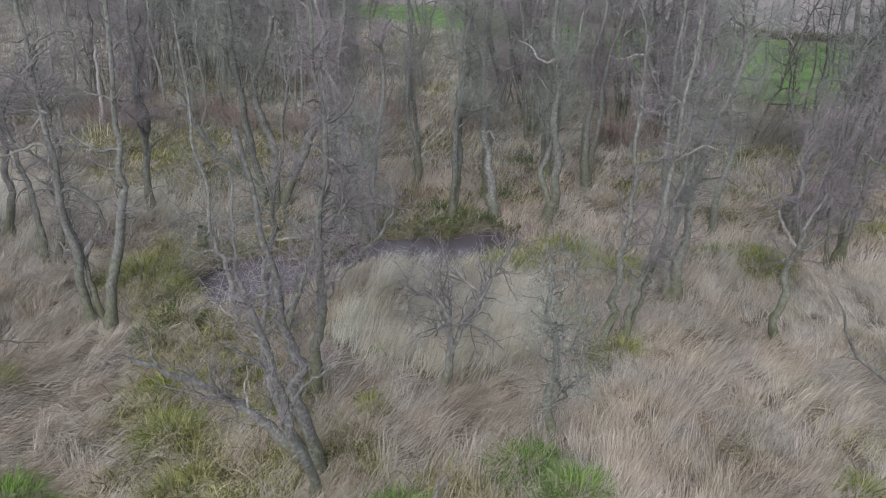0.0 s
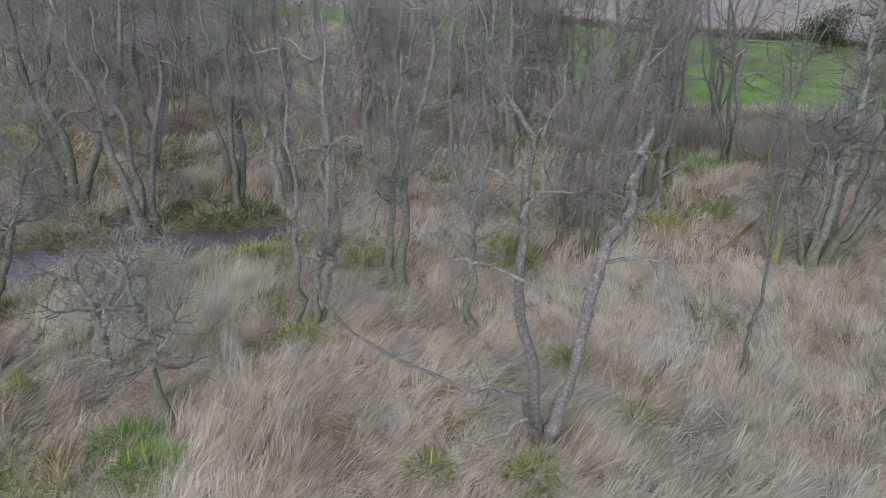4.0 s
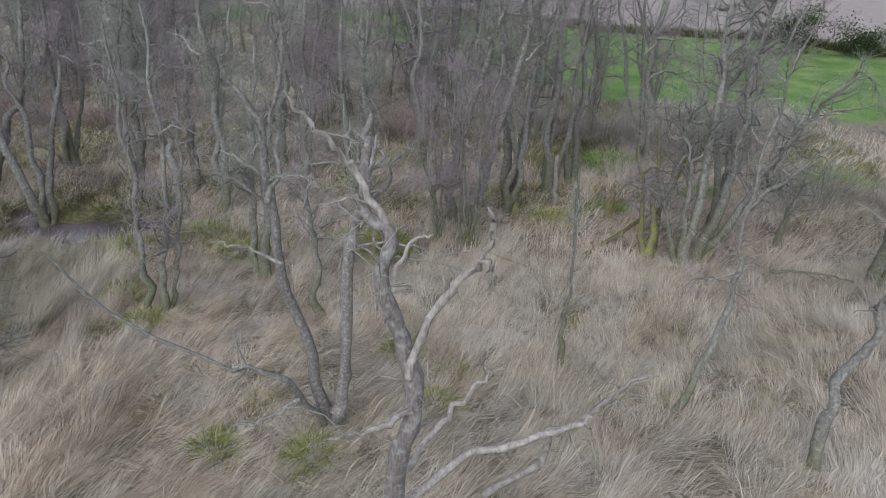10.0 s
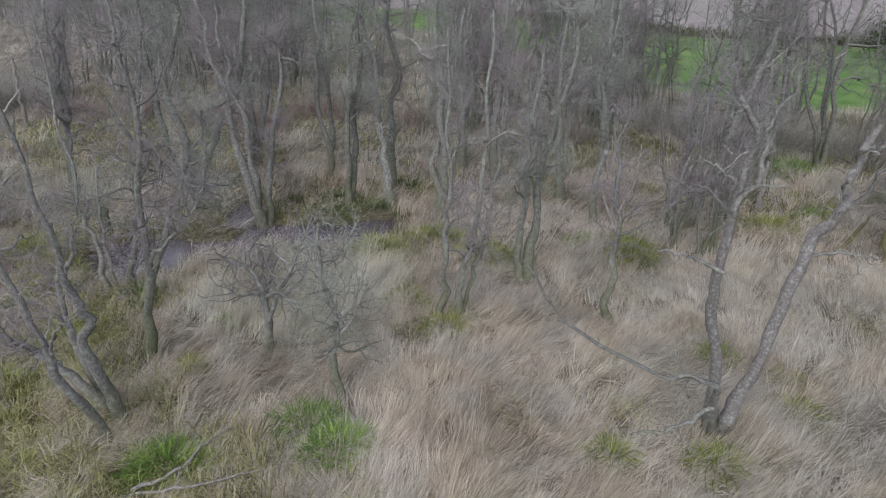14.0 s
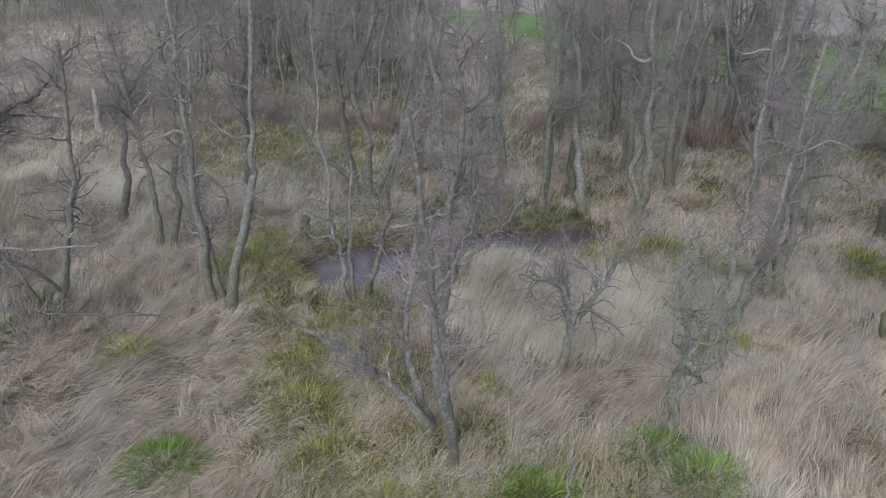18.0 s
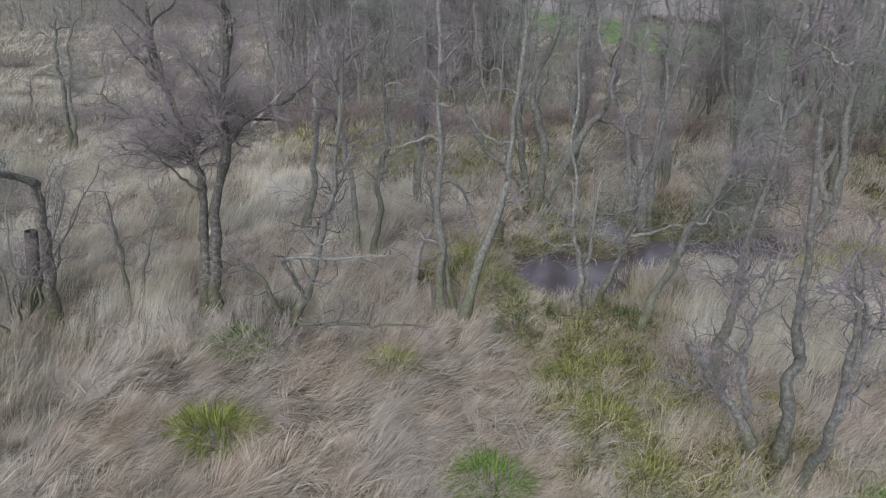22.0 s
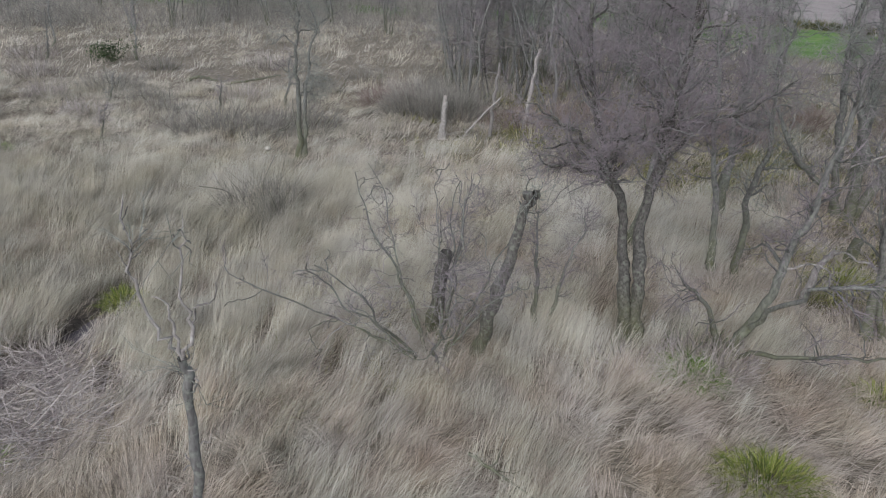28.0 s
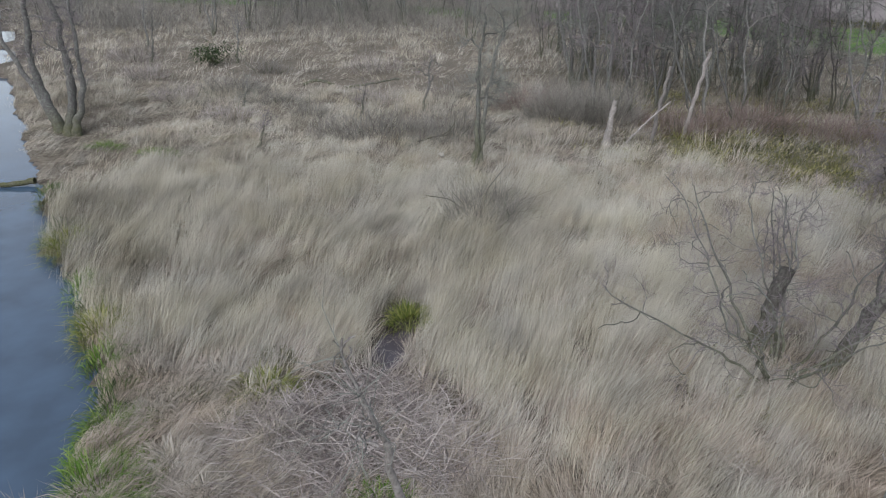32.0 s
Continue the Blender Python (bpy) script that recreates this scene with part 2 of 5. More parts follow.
def field(x, y):
    """Green pasture beyond the trees."""
    near = np.interp(x, (-60, -5, 12, 22, 39, 70), (90, 74, 54, 36.5, 35, 30)) + 1.5 * vnoise(x * 0.2, y * 0.2)
    far = np.interp(x, (-60, 0, 28, 44, 50, 90), (96, 90, 69, 64, 56, 40))
    return smooth(-1, 1, y - near) * smooth(0.6, -0.6, y - far)


def plough(x, y):
    far = np.interp(x, (-60, 0, 28, 44, 50, 90), (98, 92, 71, 66, 58, 42))
    return smooth(-0.6, 0.6, y - far) * smooth(-40, -10, x)


def mossy(x, y):
    """Damp sedge and moss, where the straw thins out."""
    cx = np.interp(y, (6, 8, 10, 11.5, 14, 15.5), (-1.9, -2.8, -4.4, -5.0, -7.2, -8.0))
    w = np.interp(y, (5.5, 8, 10, 12, 15, 17), (4.6, 4.2, 2.4, 1.6, 1.1, 0.4)) * (1 + 0.3 * vnoise(x * 0.9, y * 0.9, 6))
    strip = smooth(1.2, 0.7, np.abs(x - cx) / w) * smooth(16.5, 15, y) * smooth(3, 5, y)
    wood = smooth(22, 27, y) * smooth(-25, -18, x) * smooth(30, 22, x) * (0.15 + 0.6 * smooth(-0.1, 0.4, vnoise(x * 0.35, y * 0.35, 4)))
    near_pond = smooth(2.4, 1.2, np.hypot((x + 3.0) / 3.0, (y - 18.0) / 2.3)) * (0.45 + 0.5 * smooth(-0.3, 0.3, vnoise(x * 0.7, y * 0.7, 14)))
    right = smooth(5, 9, x) * smooth(18, 22, y) * smooth(38, 30, y) * smooth(0.0, 0.4, vnoise(x * 0.3, y * 0.3, 9)) * 0.8
    spots = np.zeros_like(strip)
    for b in ((10.6, 20.6, 1.9, 1.4), (13.6, 22.6, 1.6, 1.4), (8.2, 22.0, 1.5, 1.2), (18.4, 22.6, 1.8, 1.2), (6.0, 17.0, 1.3, 0.9), (-9.4, 16.4, 1.4, 1.6), (-12.0, 24.5, 3.5, 2.5), (-15.0, 27.5, 3.5, 2.0), (-12.5, 30.0, 6.5, 3.5), (-7.5, 26.0, 3.5, 3.0), (19.5, 28.6, 1.8, 1.2), (14.5, 21.3, 1.2, 0.9), (11.9, 27.5, 2.2, 1.4), (7.8, 24.8, 1.8, 1.2), (2.5, 22.7, 2.2, 1.3), (-4.0, 13.4, 1.1, 0.9), (-6.8, 15.1, 0.9, 1.0), (27.0, 33.8, 2.4, 1.4)):
        spots = np.maximum(spots, blob(x, y, *b))
    return np.clip(strip + wood + near_pond + right + 0.8 * spots, 0, 1)


def ground_z(x, y):
    z = 0.10 * vnoise(x * 0.7, y * 0.7, 1) + 0.12 * vnoise(x * 0.22, y * 0.22, 2) + 0.04 * vnoise(x * 2.1, y * 2.1, 3)
    z = z * (1 - 0.6 * smooth(45, 60, y)) + 2.2 * smooth(60, 140, y) * smooth(-10, 30, x)
    wet = np.maximum(pond(x, y), river(x, y))
    return z * (1 - wet) - 0.55 * wet


def link_mesh(name, verts, faces, mat, smooth_shade=False):
    """A mesh object from arrays; faces: (n, 3) or (n, 4) indices."""
    me = bpy.data.meshes.new(name)
    verts, faces = np.asarray(verts, np.float32), np.asarray(faces, np.int32)
    k = faces.shape[1]
    me.vertices.add(len(verts))
    me.vertices.foreach_set("co", verts.ravel())
    me.loops.add(faces.size)
    me.loops.foreach_set("vertex_index", faces.ravel())
    me.polygons.add(len(faces))
    me.polygons.foreach_set("loop_start", np.arange(0, faces.size, k, dtype=np.int32))
    me.polygons.foreach_set("loop_total", np.full(len(faces), k, np.int32))
    me.polygons.foreach_set("use_smooth", np.full(len(faces), smooth_shade))
    me.update(calc_edges=True)
    me.materials.append(mat)
    return new(name, me)


def tube_arrays(P, R, sides, rough=None):
    """Tapered tubes along polylines P (B, N, 3) with radii R (B, N)."""
    B, N, _ = P.shape
    T = np.gradient(P, axis=1)
    T /= np.linalg.norm(T, axis=2, keepdims=True) + 1e-9
    ref = np.where(np.abs(T[:, :1, 2:3]) > 0.8, np.array([[[1.0, 0, 0]]]), np.array([[[0, 0, 1.0]]]))
    U = np.cross(T, np.broadcast_to(ref, T.shape))
    U /= np.linalg.norm(U, axis=2, keepdims=True) + 1e-9
    V = np.cross(T, U)
    a = np.arange(sides) * 2 * np.pi / sides
    ring = P[:, :, None, :] + R[:, :, None, None] * (np.cos(a)[None, None, :, None] * U[:, :, None, :] + np.sin(a)[None, None, :, None] * V[:, :, None, :])
    if rough is not None:
        ring = P[:, :, None, :] + (ring - P[:, :, None, :]) * (1 + 0.07 * rough.normal(size=ring.shape[:3]))[..., None]
    verts = ring.reshape(-1, 3)
    i = np.arange(B)[:, None, None] * N * sides + np.arange(N - 1)[None, :, None] * sides + np.arange(sides)[None, None, :]
    j = np.arange(B)[:, None, None] * N * sides + np.arange(N - 1)[None, :, None] * sides + ((np.arange(sides) + 1) % sides)[None, None, :]
    faces = np.stack([i, j, j + sides, i + sides], -1).reshape(-1, 4)
    return verts, faces


def spline(pts, n):
    """Catmull-Rom through a few waypoints, n points."""
    p = np.array(pts, float)
    p = np.vstack([2 * p[0] - p[1], p, 2 * p[-1] - p[-2]])
    seg = len(p) - 3
    u = np.linspace(0, seg - 1e-6, n)
    k = u.astype(int)
    t = (u - k)[:, None]
    a, b, c, d = p[k], p[k + 1], p[k + 2], p[k + 3]
    return 0.5 * (2 * b + (c - a) * t + (2 * a - 5 * b + 4 * c - d) * t ** 2 + (3 * b - a - 3 * c + d) * t ** 3)


def sprout(P, R, count, length, angle, up, wiggle, n, rng, s0=0.25, s1=1.0, thick=0.55, tip=0.004, maxr=1.0):
    """count child branches on the polylines P (B, N, 3)."""
    B, N, _ = P.shape
    w = np.linalg.norm(np.diff(P, axis=1), axis=2).sum(1)
    k = rng.choice(B, count, p=w / w.sum())
    s = s0 + (s1 - s0) * rng.random(count)
    f = s * (N - 1)
    i = np.minimum(f.astype(int), N - 2)
    t = (f - i)[:, None]
    start = P[k, i] * (1 - t) + P[k, i + 1] * t
    rad = R[k, i] * (1 - t[:, 0]) + R[k, i + 1] * t[:, 0]
    tan = P[k, i + 1] - P[k, i]
    tan /= np.linalg.norm(tan, axis=1, keepdims=True) + 1e-9
    q = rng.normal(size=(count, 3))
    q -= (q * tan).sum(1, keepdims=True) * tan
    q /= np.linalg.norm(q, axis=1, keepdims=True) + 1e-9
    a = np.radians(angle[0] + (angle[1] - angle[0]) * rng.random(count))[:, None]
    d = np.cos(a) * tan + np.sin(a) * q
    ln = (length[0] + (length[1] - length[0]) * rng.random(count) ** 1.3) * (1.15 - 0.5 * s)
    out = np.empty((count, n, 3))
    out[:, 0] = start
    step = (ln / (n - 1))[:, None]
    for j in range(1, n):
        d = d + wiggle * rng.normal(size=(count, 3)) + np.array([0, 0, up])
        d /= np.linalg.norm(d, axis=1, keepdims=True)
        out[:, j] = out[:, j - 1] + d * step
    r0 = np.minimum(np.minimum(rad * thick, ln * 0.03), maxr)
    rr = np.maximum(r0[:, None] * np.linspace(1, 0.25, n)[None, :], tip)
    return out, rr


def part(name, arrays, mat, parent, label=""):
    ob = link_mesh(name, *arrays, mat, True)
    ob.parent = parent
    if label:
        ob["label"] = label
    return ob


def thing(name, x, y, z, label, category, group="", kind=""):
    e = new(name)
    e.location = (x, y, z)
    e.empty_display_size = 0.3
    return tagged(e, label, category, group, kind)


def rough_stem(pts, r0, r1, rng, n=16, sides=9, knots=0.12):
    """A stem with a flared foot, knots and a wandering line."""
    p = spline(pts, n)
    ln = np.linalg.norm(np.diff(p, axis=0), axis=1).sum()
    jit = rng.normal(size=p.shape) * np.array([1, 1, 0.5]) * min(ln * 0.007, 0.045)
    wander = np.cumsum(rng.normal(size=p.shape) * np.array([1, 1, 0.3]), 0)
    wander -= np.linspace(0, 1, n)[:, None] * wander[-1]
    jit += wander * min(ln * 0.0022, 0.022)
    jit[0] = 0
    p = p + jit
    s = np.linspace(0, 1, n)
    r = (r0 + (r1 - r0) * s ** 0.85) * (1 + knots * rng.normal(size=n) * 0.6)
    r = r + r0 * 0.55 * np.exp(-s * ln / 0.35)
    return p[None], np.maximum(r, 0.008)[None], sides


def refine(P, R, rng):
    """The same stem with more rings, slight wander and swellings."""
    n = int(np.clip(np.linalg.norm(np.diff(P[0], axis=0), axis=1).sum() * 6, 8, 44))
    p = spline(P[0], n)
    r = np.interp(np.linspace(0, 1, n), np.linspace(0, 1, P.shape[1]), R[0])
    w = rng.normal(size=(n, 3)) * 0.10 * r[:, None]
    return (p + w)[None], (r * (1 + 0.05 * rng.normal(size=n)))[None]


def tree(name, label, category, stems, limbs=7, branches=40, twigs=300, limb_len=(0.8, 2.2), seed=0, bark=None, twig=None, up=0.03, s0=0.35, extra=(), twig_len=(0.35, 0.95), group="", wiggle=0.34, splitlimbs=True, angle=(32, 85), spikes=1.9, twig_r=0.0045, fat=1.2, limb_bark=None, stubs=None):
    """A bare tree: stems through waypoints, named limbs, then branches and twigs grown on them."""
    rng = np.random.default_rng(seed)
    bark, twig = bark or M_BARK, twig or (M_TWIG2 if seed % 4 == 1 else M_TWIG)
    bx, by, bz = stems[0][0][0]
    t = thing(name, bx, by, bz, label, category, group)
    org = np.array([bx, by, bz])
    PS, RS = [], []
    for pts, r0, r1 in stems:
        P, R, sides = rough_stem(np.array(pts) - org, r0 * fat, r1 * fat, rng)
        part("trunk" if len(stems) == 1 else "stem", tube_arrays(*refine(P, R, rng), 10, rng) if splitlimbs else tube_arrays(P, R, 7), bark, t)
        PS.append(P[0]), RS.append(R[0])
    P, R = np.array(PS), np.array(RS)
    LP, LR = [], []
    for pts, r0, r1 in extra:
        p = spline(np.array(pts) - org, 16)
        p = p + np.vstack([np.zeros(3), rng.normal(size=(15, 3)) * min(0.05, 0.016 * float(np.linalg.norm(p[-1] - p[0])))])
        r = np.linspace(r0, r1, 16) * (1 + 0.08 * rng.normal(size=16))
        LP.append(p), LR.append(r)
        r[-1] *= 0.2
        part("limb", tube_arrays(p[None], r[None], 7), limb_bark or bark, t)
    if limbs:
        lp, lr = sprout(P, R, limbs, limb_len, angle, up, wiggle * 0.8, 16, rng, s0, 0.98, 0.75, 0.010 if splitlimbs else 0.016, 0.08)
        if splitlimbs:
            for j, (a, b) in enumerate(zip(lp, lr)):
                part("limb", tube_arrays(a[None], b[None], 6), M_DEAD if j % 4 == 1 and bark is not M_DARK else bark, t)
        else:
            pick = [0, 2, 4, 6, 8, 10, 12, 15]
            k = int(limbs * 0.78)
            part("limbwork", tube_arrays(lp[:k, pick], lr[:k, pick], 4), bark, t)["kind"] = "stuff"
            part("dead_limbwork", tube_arrays(lp[k:, pick], lr[k:, pick] * 1.3, 4), M_DEAD, t)["kind"] = "stuff"
        LP += list(lp)
        LR += list(lr)
    AP, AR = np.concatenate([P, np.array(LP)]) if LP else P, np.concatenate([R, np.array(LR)]) if LP else R
    if branches:
        if splitlimbs:
            kp, kr = sprout(P, R, stubs or 5 + 3 * len(stems), (0.06, 0.3 if stubs else 0.38), (45, 90), 0.0, 0.3, 6, rng, 0.12, 0.97, 0.8, 0.009, 0.03)
            part("stubwork", tube_arrays(kp, kr, 5), M_DEAD, t)["kind"] = "stuff"
        bp, br = sprout(AP, AR, int(branches * 1.4), (limb_len[0] * 0.5, limb_len[1] * 0.6), (30, 80), up * 0.7, wiggle, 6 if splitlimbs else 4, rng, s0, 1.0, 0.6, 0.007, 0.032)
        part("branchwork", tube_arrays(bp, br, 3), M_GREY if splitlimbs else bark, t)["kind"] = "stuff"
        if twigs:
            tp, tr = sprout(bp, br, twigs, twig_len, (20, 65), up * 0.5, wiggle, 3, rng, 0.15, 1.0, 0.6, twig_r, twig_r * 1.35)
            sp, sr = sprout(tp, tr, int(twigs * spikes), (twig_len[0] * 0.5, twig_len[1] * 0.7), (20, 60), up * 0.3, wiggle, 2, rng, 0.1, 1.0, 0.8, twig_r * 0.75, twig_r * 0.9)
            part("crown", sprays(tp, tr, sp, sr), twig, t)["kind"] = "stuff"
    return t


def sprays(tp, tr, sp, sr):
    """Bent pointed twigs tp (n, 3, 3) and straight pointed shoots sp (m, 2, 3), three-sided."""
    def ring(c, d, r):
        u = np.cross(d, np.array([0.31, 0.77, 0.55]))
        u /= np.linalg.norm(u, axis=1, keepdims=True) + 1e-9
        v = np.cross(d, u)
        v /= np.linalg.norm(v, axis=1, keepdims=True) + 1e-9
        return [c + r[:, None] * (math.cos(a) * u + math.sin(a) * v) for a in (0, 2.094, 4.189)]
    n, m = len(tp), len(sp)
    A = np.stack(ring(tp[:, 0], tp[:, 1] - tp[:, 0], tr[:, 0]) + ring(tp[:, 1], tp[:, 2] - tp[:, 1], tr[:, 1]) + [tp[:, 2]], 1).reshape(-1, 3)
    fa = np.array([[0, 1, 4], [0, 4, 3], [1, 2, 5], [1, 5, 4], [2, 0, 3], [2, 3, 5], [3, 4, 6], [4, 5, 6], [5, 3, 6]])
    FA = (np.arange(n)[:, None, None] * 7 + fa[None]).reshape(-1, 3)
    if not m:
        return A, FA
    B = np.stack(ring(sp[:, 0], sp[:, 1] - sp[:, 0], sr[:, 0]) + [sp[:, 1]], 1).reshape(-1, 3)
    fb = np.array([[0, 1, 3], [1, 2, 3], [2, 0, 3]])
    FB = (np.arange(m)[:, None, None] * 4 + fb[None]).reshape(-1, 3) + len(A)
    return np.concatenate([A, B]), np.concatenate([FA, FB])


# ---- blades of grass and reed ----
def blades(x, y, z, az, elev, length, width, droop, rng):
    """Curved ribbons of three joints from arrays: foot, heading, rise, length, width, droop."""
    n = len(x)
    d = np.stack([np.cos(az) * np.cos(elev), np.sin(az) * np.cos(elev), np.sin(elev)], 1)
    side = np.stack([-np.sin(az), np.cos(az), np.zeros(n)], 1)
    twist = rng.normal(size=n) * 0.4
    side = side * np.cos(twist)[:, None] + np.cross(d, side) * np.sin(twist)[:, None]
    foot = np.stack([x, y, z], 1)
    L = length[:, None]
    wob = rng.normal(size=(n, 3)) * 0.014 * L
    mid = foot + d * L * 0.55 + wob
    d2 = d.copy()
    d2[:, 2] -= droop
    d2 /= np.linalg.norm(d2, axis=1, keepdims=True)
    tip = mid + d2 * L * 0.45
    w = side * width[:, None] * 0.5
    verts = np.stack([foot - w, foot + w, mid - w, mid + w, tip], 1).reshape(-1, 3)
    i = np.arange(n)[:, None] * 5
    faces = np.concatenate([i + np.array([[0, 1, 3]]), i + np.array([[0, 3, 2]]), i + np.array([[2, 3, 4]])], 0)
    return verts, faces


def needles(x, y, z, az, elev, length, width):
    """Straight pointed straws, one face each."""
    n = len(x)
    d = np.stack([np.cos(az) * np.cos(elev), np.sin(az) * np.cos(elev), np.sin(elev)], 1) * length[:, None]
    side = np.stack([-np.sin(az), np.cos(az), np.zeros(n)], 1) * (width * 0.5)[:, None]
    foot = np.stack([x, y, z], 1)
    return np.stack([foot - side, foot + side, foot + d], 1).reshape(-1, 3), np.arange(3 * n).reshape(-1, 3)


def scatter(n, x0, x1, y0, y1, rng):
    return x0 + (x1 - x0) * rng.random(n), y0 + (y1 - y0) * rng.random(n)


def lay(x, y):
    """Heading in which the wind has laid the straw."""
    return 0.8 + 0.85 * vnoise(x * 0.28, y * 0.28, 11) + 0.45 * vnoise(x * 0.8, y * 0.8, 12)


def reedy(x, y):
    """Share of standing reed."""
    e = vnoise(x * 0.5, y * 0.5, 22)
    big = smooth(-15.5, -21, x + 1.5 * e) * smooth(8.6, 11.5, y + 0.12 * (x + 28) + 1.2 * e) * smooth(27, 20, y + 2 * e) * (0.55 + 0.45 * smooth(-20, -25, x))
    low = smooth(-12, -17, x) * smooth(5, 7, y) * smooth(-27, -24, x) * 0.4 * smooth(-0.2, 0.3, e)
    big = np.maximum(big, low)
    mid = smooth(11, 12.5, y) * smooth(24, 20, y) * smooth(-8, -10, x) * smooth(-0.2, 0.3, vnoise(x * 0.4, y * 0.4, 21)) * 0.7
    islet = blob(x, y, 0.3, 13.8, 3.0, 2.8)
    return np.clip(big + mid + islet, 0, 1)


# ---- ground, water ----
def ground_material():
    m, n, l, b = base_mat("marsh_ground", 0.95)
    geo = n.new("ShaderNodeNewGeometry")
    big = n.new("ShaderNodeTexNoise")
    big.inputs["Scale"].default_value = 0.5
    big.inputs["Detail"].default_value = 6
    l.new(geo.outputs["Position"], big.inputs["Vector"])
    fine = n.new("ShaderNodeTexNoise")
    fine.inputs["Scale"].default_value = 14
    fine.inputs["Detail"].default_value = 5
    mp = n.new("ShaderNodeMapping")
    mp.inputs["Rotation"].default_value = (0, 0, -0.8)
    mp.inputs["Scale"].default_value = (0.25, 1, 1)
    l.new(geo.outputs["Position"], mp.inputs[0])
    l.new(mp.outputs[0], fine.inputs["Vector"])
    # Straw floor, coloured darker than the blades as shade in their gaps.
    straw = ramp_node(n, [(0.3, (0.07, 0.059, 0.047)), (0.5, (0.15, 0.13, 0.105)), (0.75, (0.26, 0.23, 0.19))])
    l.new(fine.outputs["Fac"], straw.inputs[0])
    green = ramp_node(n, [(0.3, (0.055, 0.105, 0.025)), (0.5, (0.085, 0.165, 0.04)), (0.62, (0.13, 0.18, 0.06)), (0.8, (0.2, 0.2, 0.1))])
    l.new(big.outputs["Fac"], green.inputs[0])
    moss = ramp_node(n, [(0.3, (0.07, 0.065, 0.035)), (0.55, (0.14, 0.13, 0.065)), (0.8, (0.23, 0.20, 0.125))])
    l.new(fine.outputs["Fac"], moss.inputs[0])
    mud = ramp_node(n, [(0.3, (0.03, 0.026, 0.024)), (0.7, (0.07, 0.06, 0.055))])
    l.new(fine.outputs["Fac"], mud.inputs[0])
    earth = ramp_node(n, [(0.3, (0.21, 0.185, 0.183)), (0.7, (0.25, 0.222, 0.22))])
    l.new(big.outputs["Fac"], earth.inputs[0])
    att = n.new("ShaderNodeAttribute")
    att.attribute_name = "cover"
    sep = n.new("ShaderNodeSeparateColor")
    l.new(att.outputs["Color"], sep.inputs[0])
    cur = straw.outputs[0]
    for k, c in ((0, moss), (1, green), (2, mud)):
        mx = n.new("ShaderNodeMix")
        mx.data_type = 'RGBA'
        l.new(sep.outputs[k], mx.inputs[0])
        l.new(cur, mx.inputs[6])
        l.new(c.outputs[0], mx.inputs[7])
        cur = mx.outputs[2]
    mx = n.new("ShaderNodeMix")
    mx.data_type = 'RGBA'
    l.new(att.outputs["Alpha"], mx.inputs[0])
    l.new(cur, mx.inputs[6])
    l.new(earth.outputs[0], mx.inputs[7])
    l.new(mx.outputs[2], b.inputs["Base Color"])
    bump = n.new("ShaderNodeBump")
    bump.inputs["Strength"].default_value = 0.7
    bump.inputs["Distance"].default_value = 0.08
    l.new(fine.outputs["Fac"], bump.inputs["Height"])
    l.new(bump.outputs[0], b.inputs["Normal"])
    return m


def axis(stops):
    out = []
    for a, b, s in stops:
        out += list(np.arange(a, b, s))
    return np.array(out + [stops[-1][1]])


gx = axis([(-900, -140, 95), (-140, -60, 8), (-60, 55, 0.45), (55, 140, 5), (140, 900, 95)])
gy = axis([(-400, -10, 78), (-10, 4, 2), (4, 42, 0.4), (42, 100, 1.5), (100, 200, 10), (200, 2000, 225)])
X, Y = np.meshgrid(gx, gy)
nx, ny = len(gx), len(gy)
Z = ground_z(X, Y)
Z = np.where((np.abs(X) > 150) | (Y > 210), Z * 0 + np.where(Y > 210, 2.0, 0), Z)
ii = (np.arange(ny - 1)[:, None] * nx + np.arange(nx - 1)[None, :]).ravel()
ground = link_mesh("ground", np.stack([X.ravel(), Y.ravel(), Z.ravel()], 1), np.stack([ii, ii + 1, ii + nx + 1, ii + nx], 1), ground_material(), True)
tagged(ground, "marshy ground of matted straw, moss, mud and far green pasture", "ground", kind="structure")
cover = ground.data.color_attributes.new("cover", 'FLOAT_COLOR', 'POINT')
wet = np.maximum(pond(X, Y), river(X, Y))
# The hollow also takes the mud colour, painting shade inside the reed hole.
cover.data.foreach_set("color", np.stack([mossy(X, Y), field(X, Y), np.maximum(wet, 0.8 * hollow(X, Y) * (Y > 10.6)), plough(X, Y)], -1).astype(np.float32).ravel())


def water_material(name, base, rough):
    m, n, l, b = base_mat(name, rough)
    geo = n.new("ShaderNodeNewGeometry")
    t = n.new("ShaderNodeTexNoise")
    t.inputs["Scale"].default_value = 0.8
    t.inputs["Detail"].default_value = 4
    l.new(geo.outputs["Position"], t.inputs["Vector"])
    r = ramp_node(n, [(0.35, base), (0.75, tuple(c * 1.6 for c in base))])
    l.new(t.outputs["Fac"], r.inputs[0])
    l.new(r.outputs[0], b.inputs["Base Color"])
    b.inputs["Specular IOR Level"].default_value = 0.6
    rip = n.new("ShaderNodeTexNoise")
    rip.inputs["Scale"].default_value = 3.5
    l.new(geo.outputs["Position"], rip.inputs["Vector"])
    bump = n.new("ShaderNodeBump")
    bump.inputs["Strength"].default_value = 0.05
    bump.inputs["Distance"].default_value = 0.05
    l.new(rip.outputs["Fac"], bump.inputs["Height"])
    l.new(bump.outputs[0], b.inputs["Normal"])
    return m


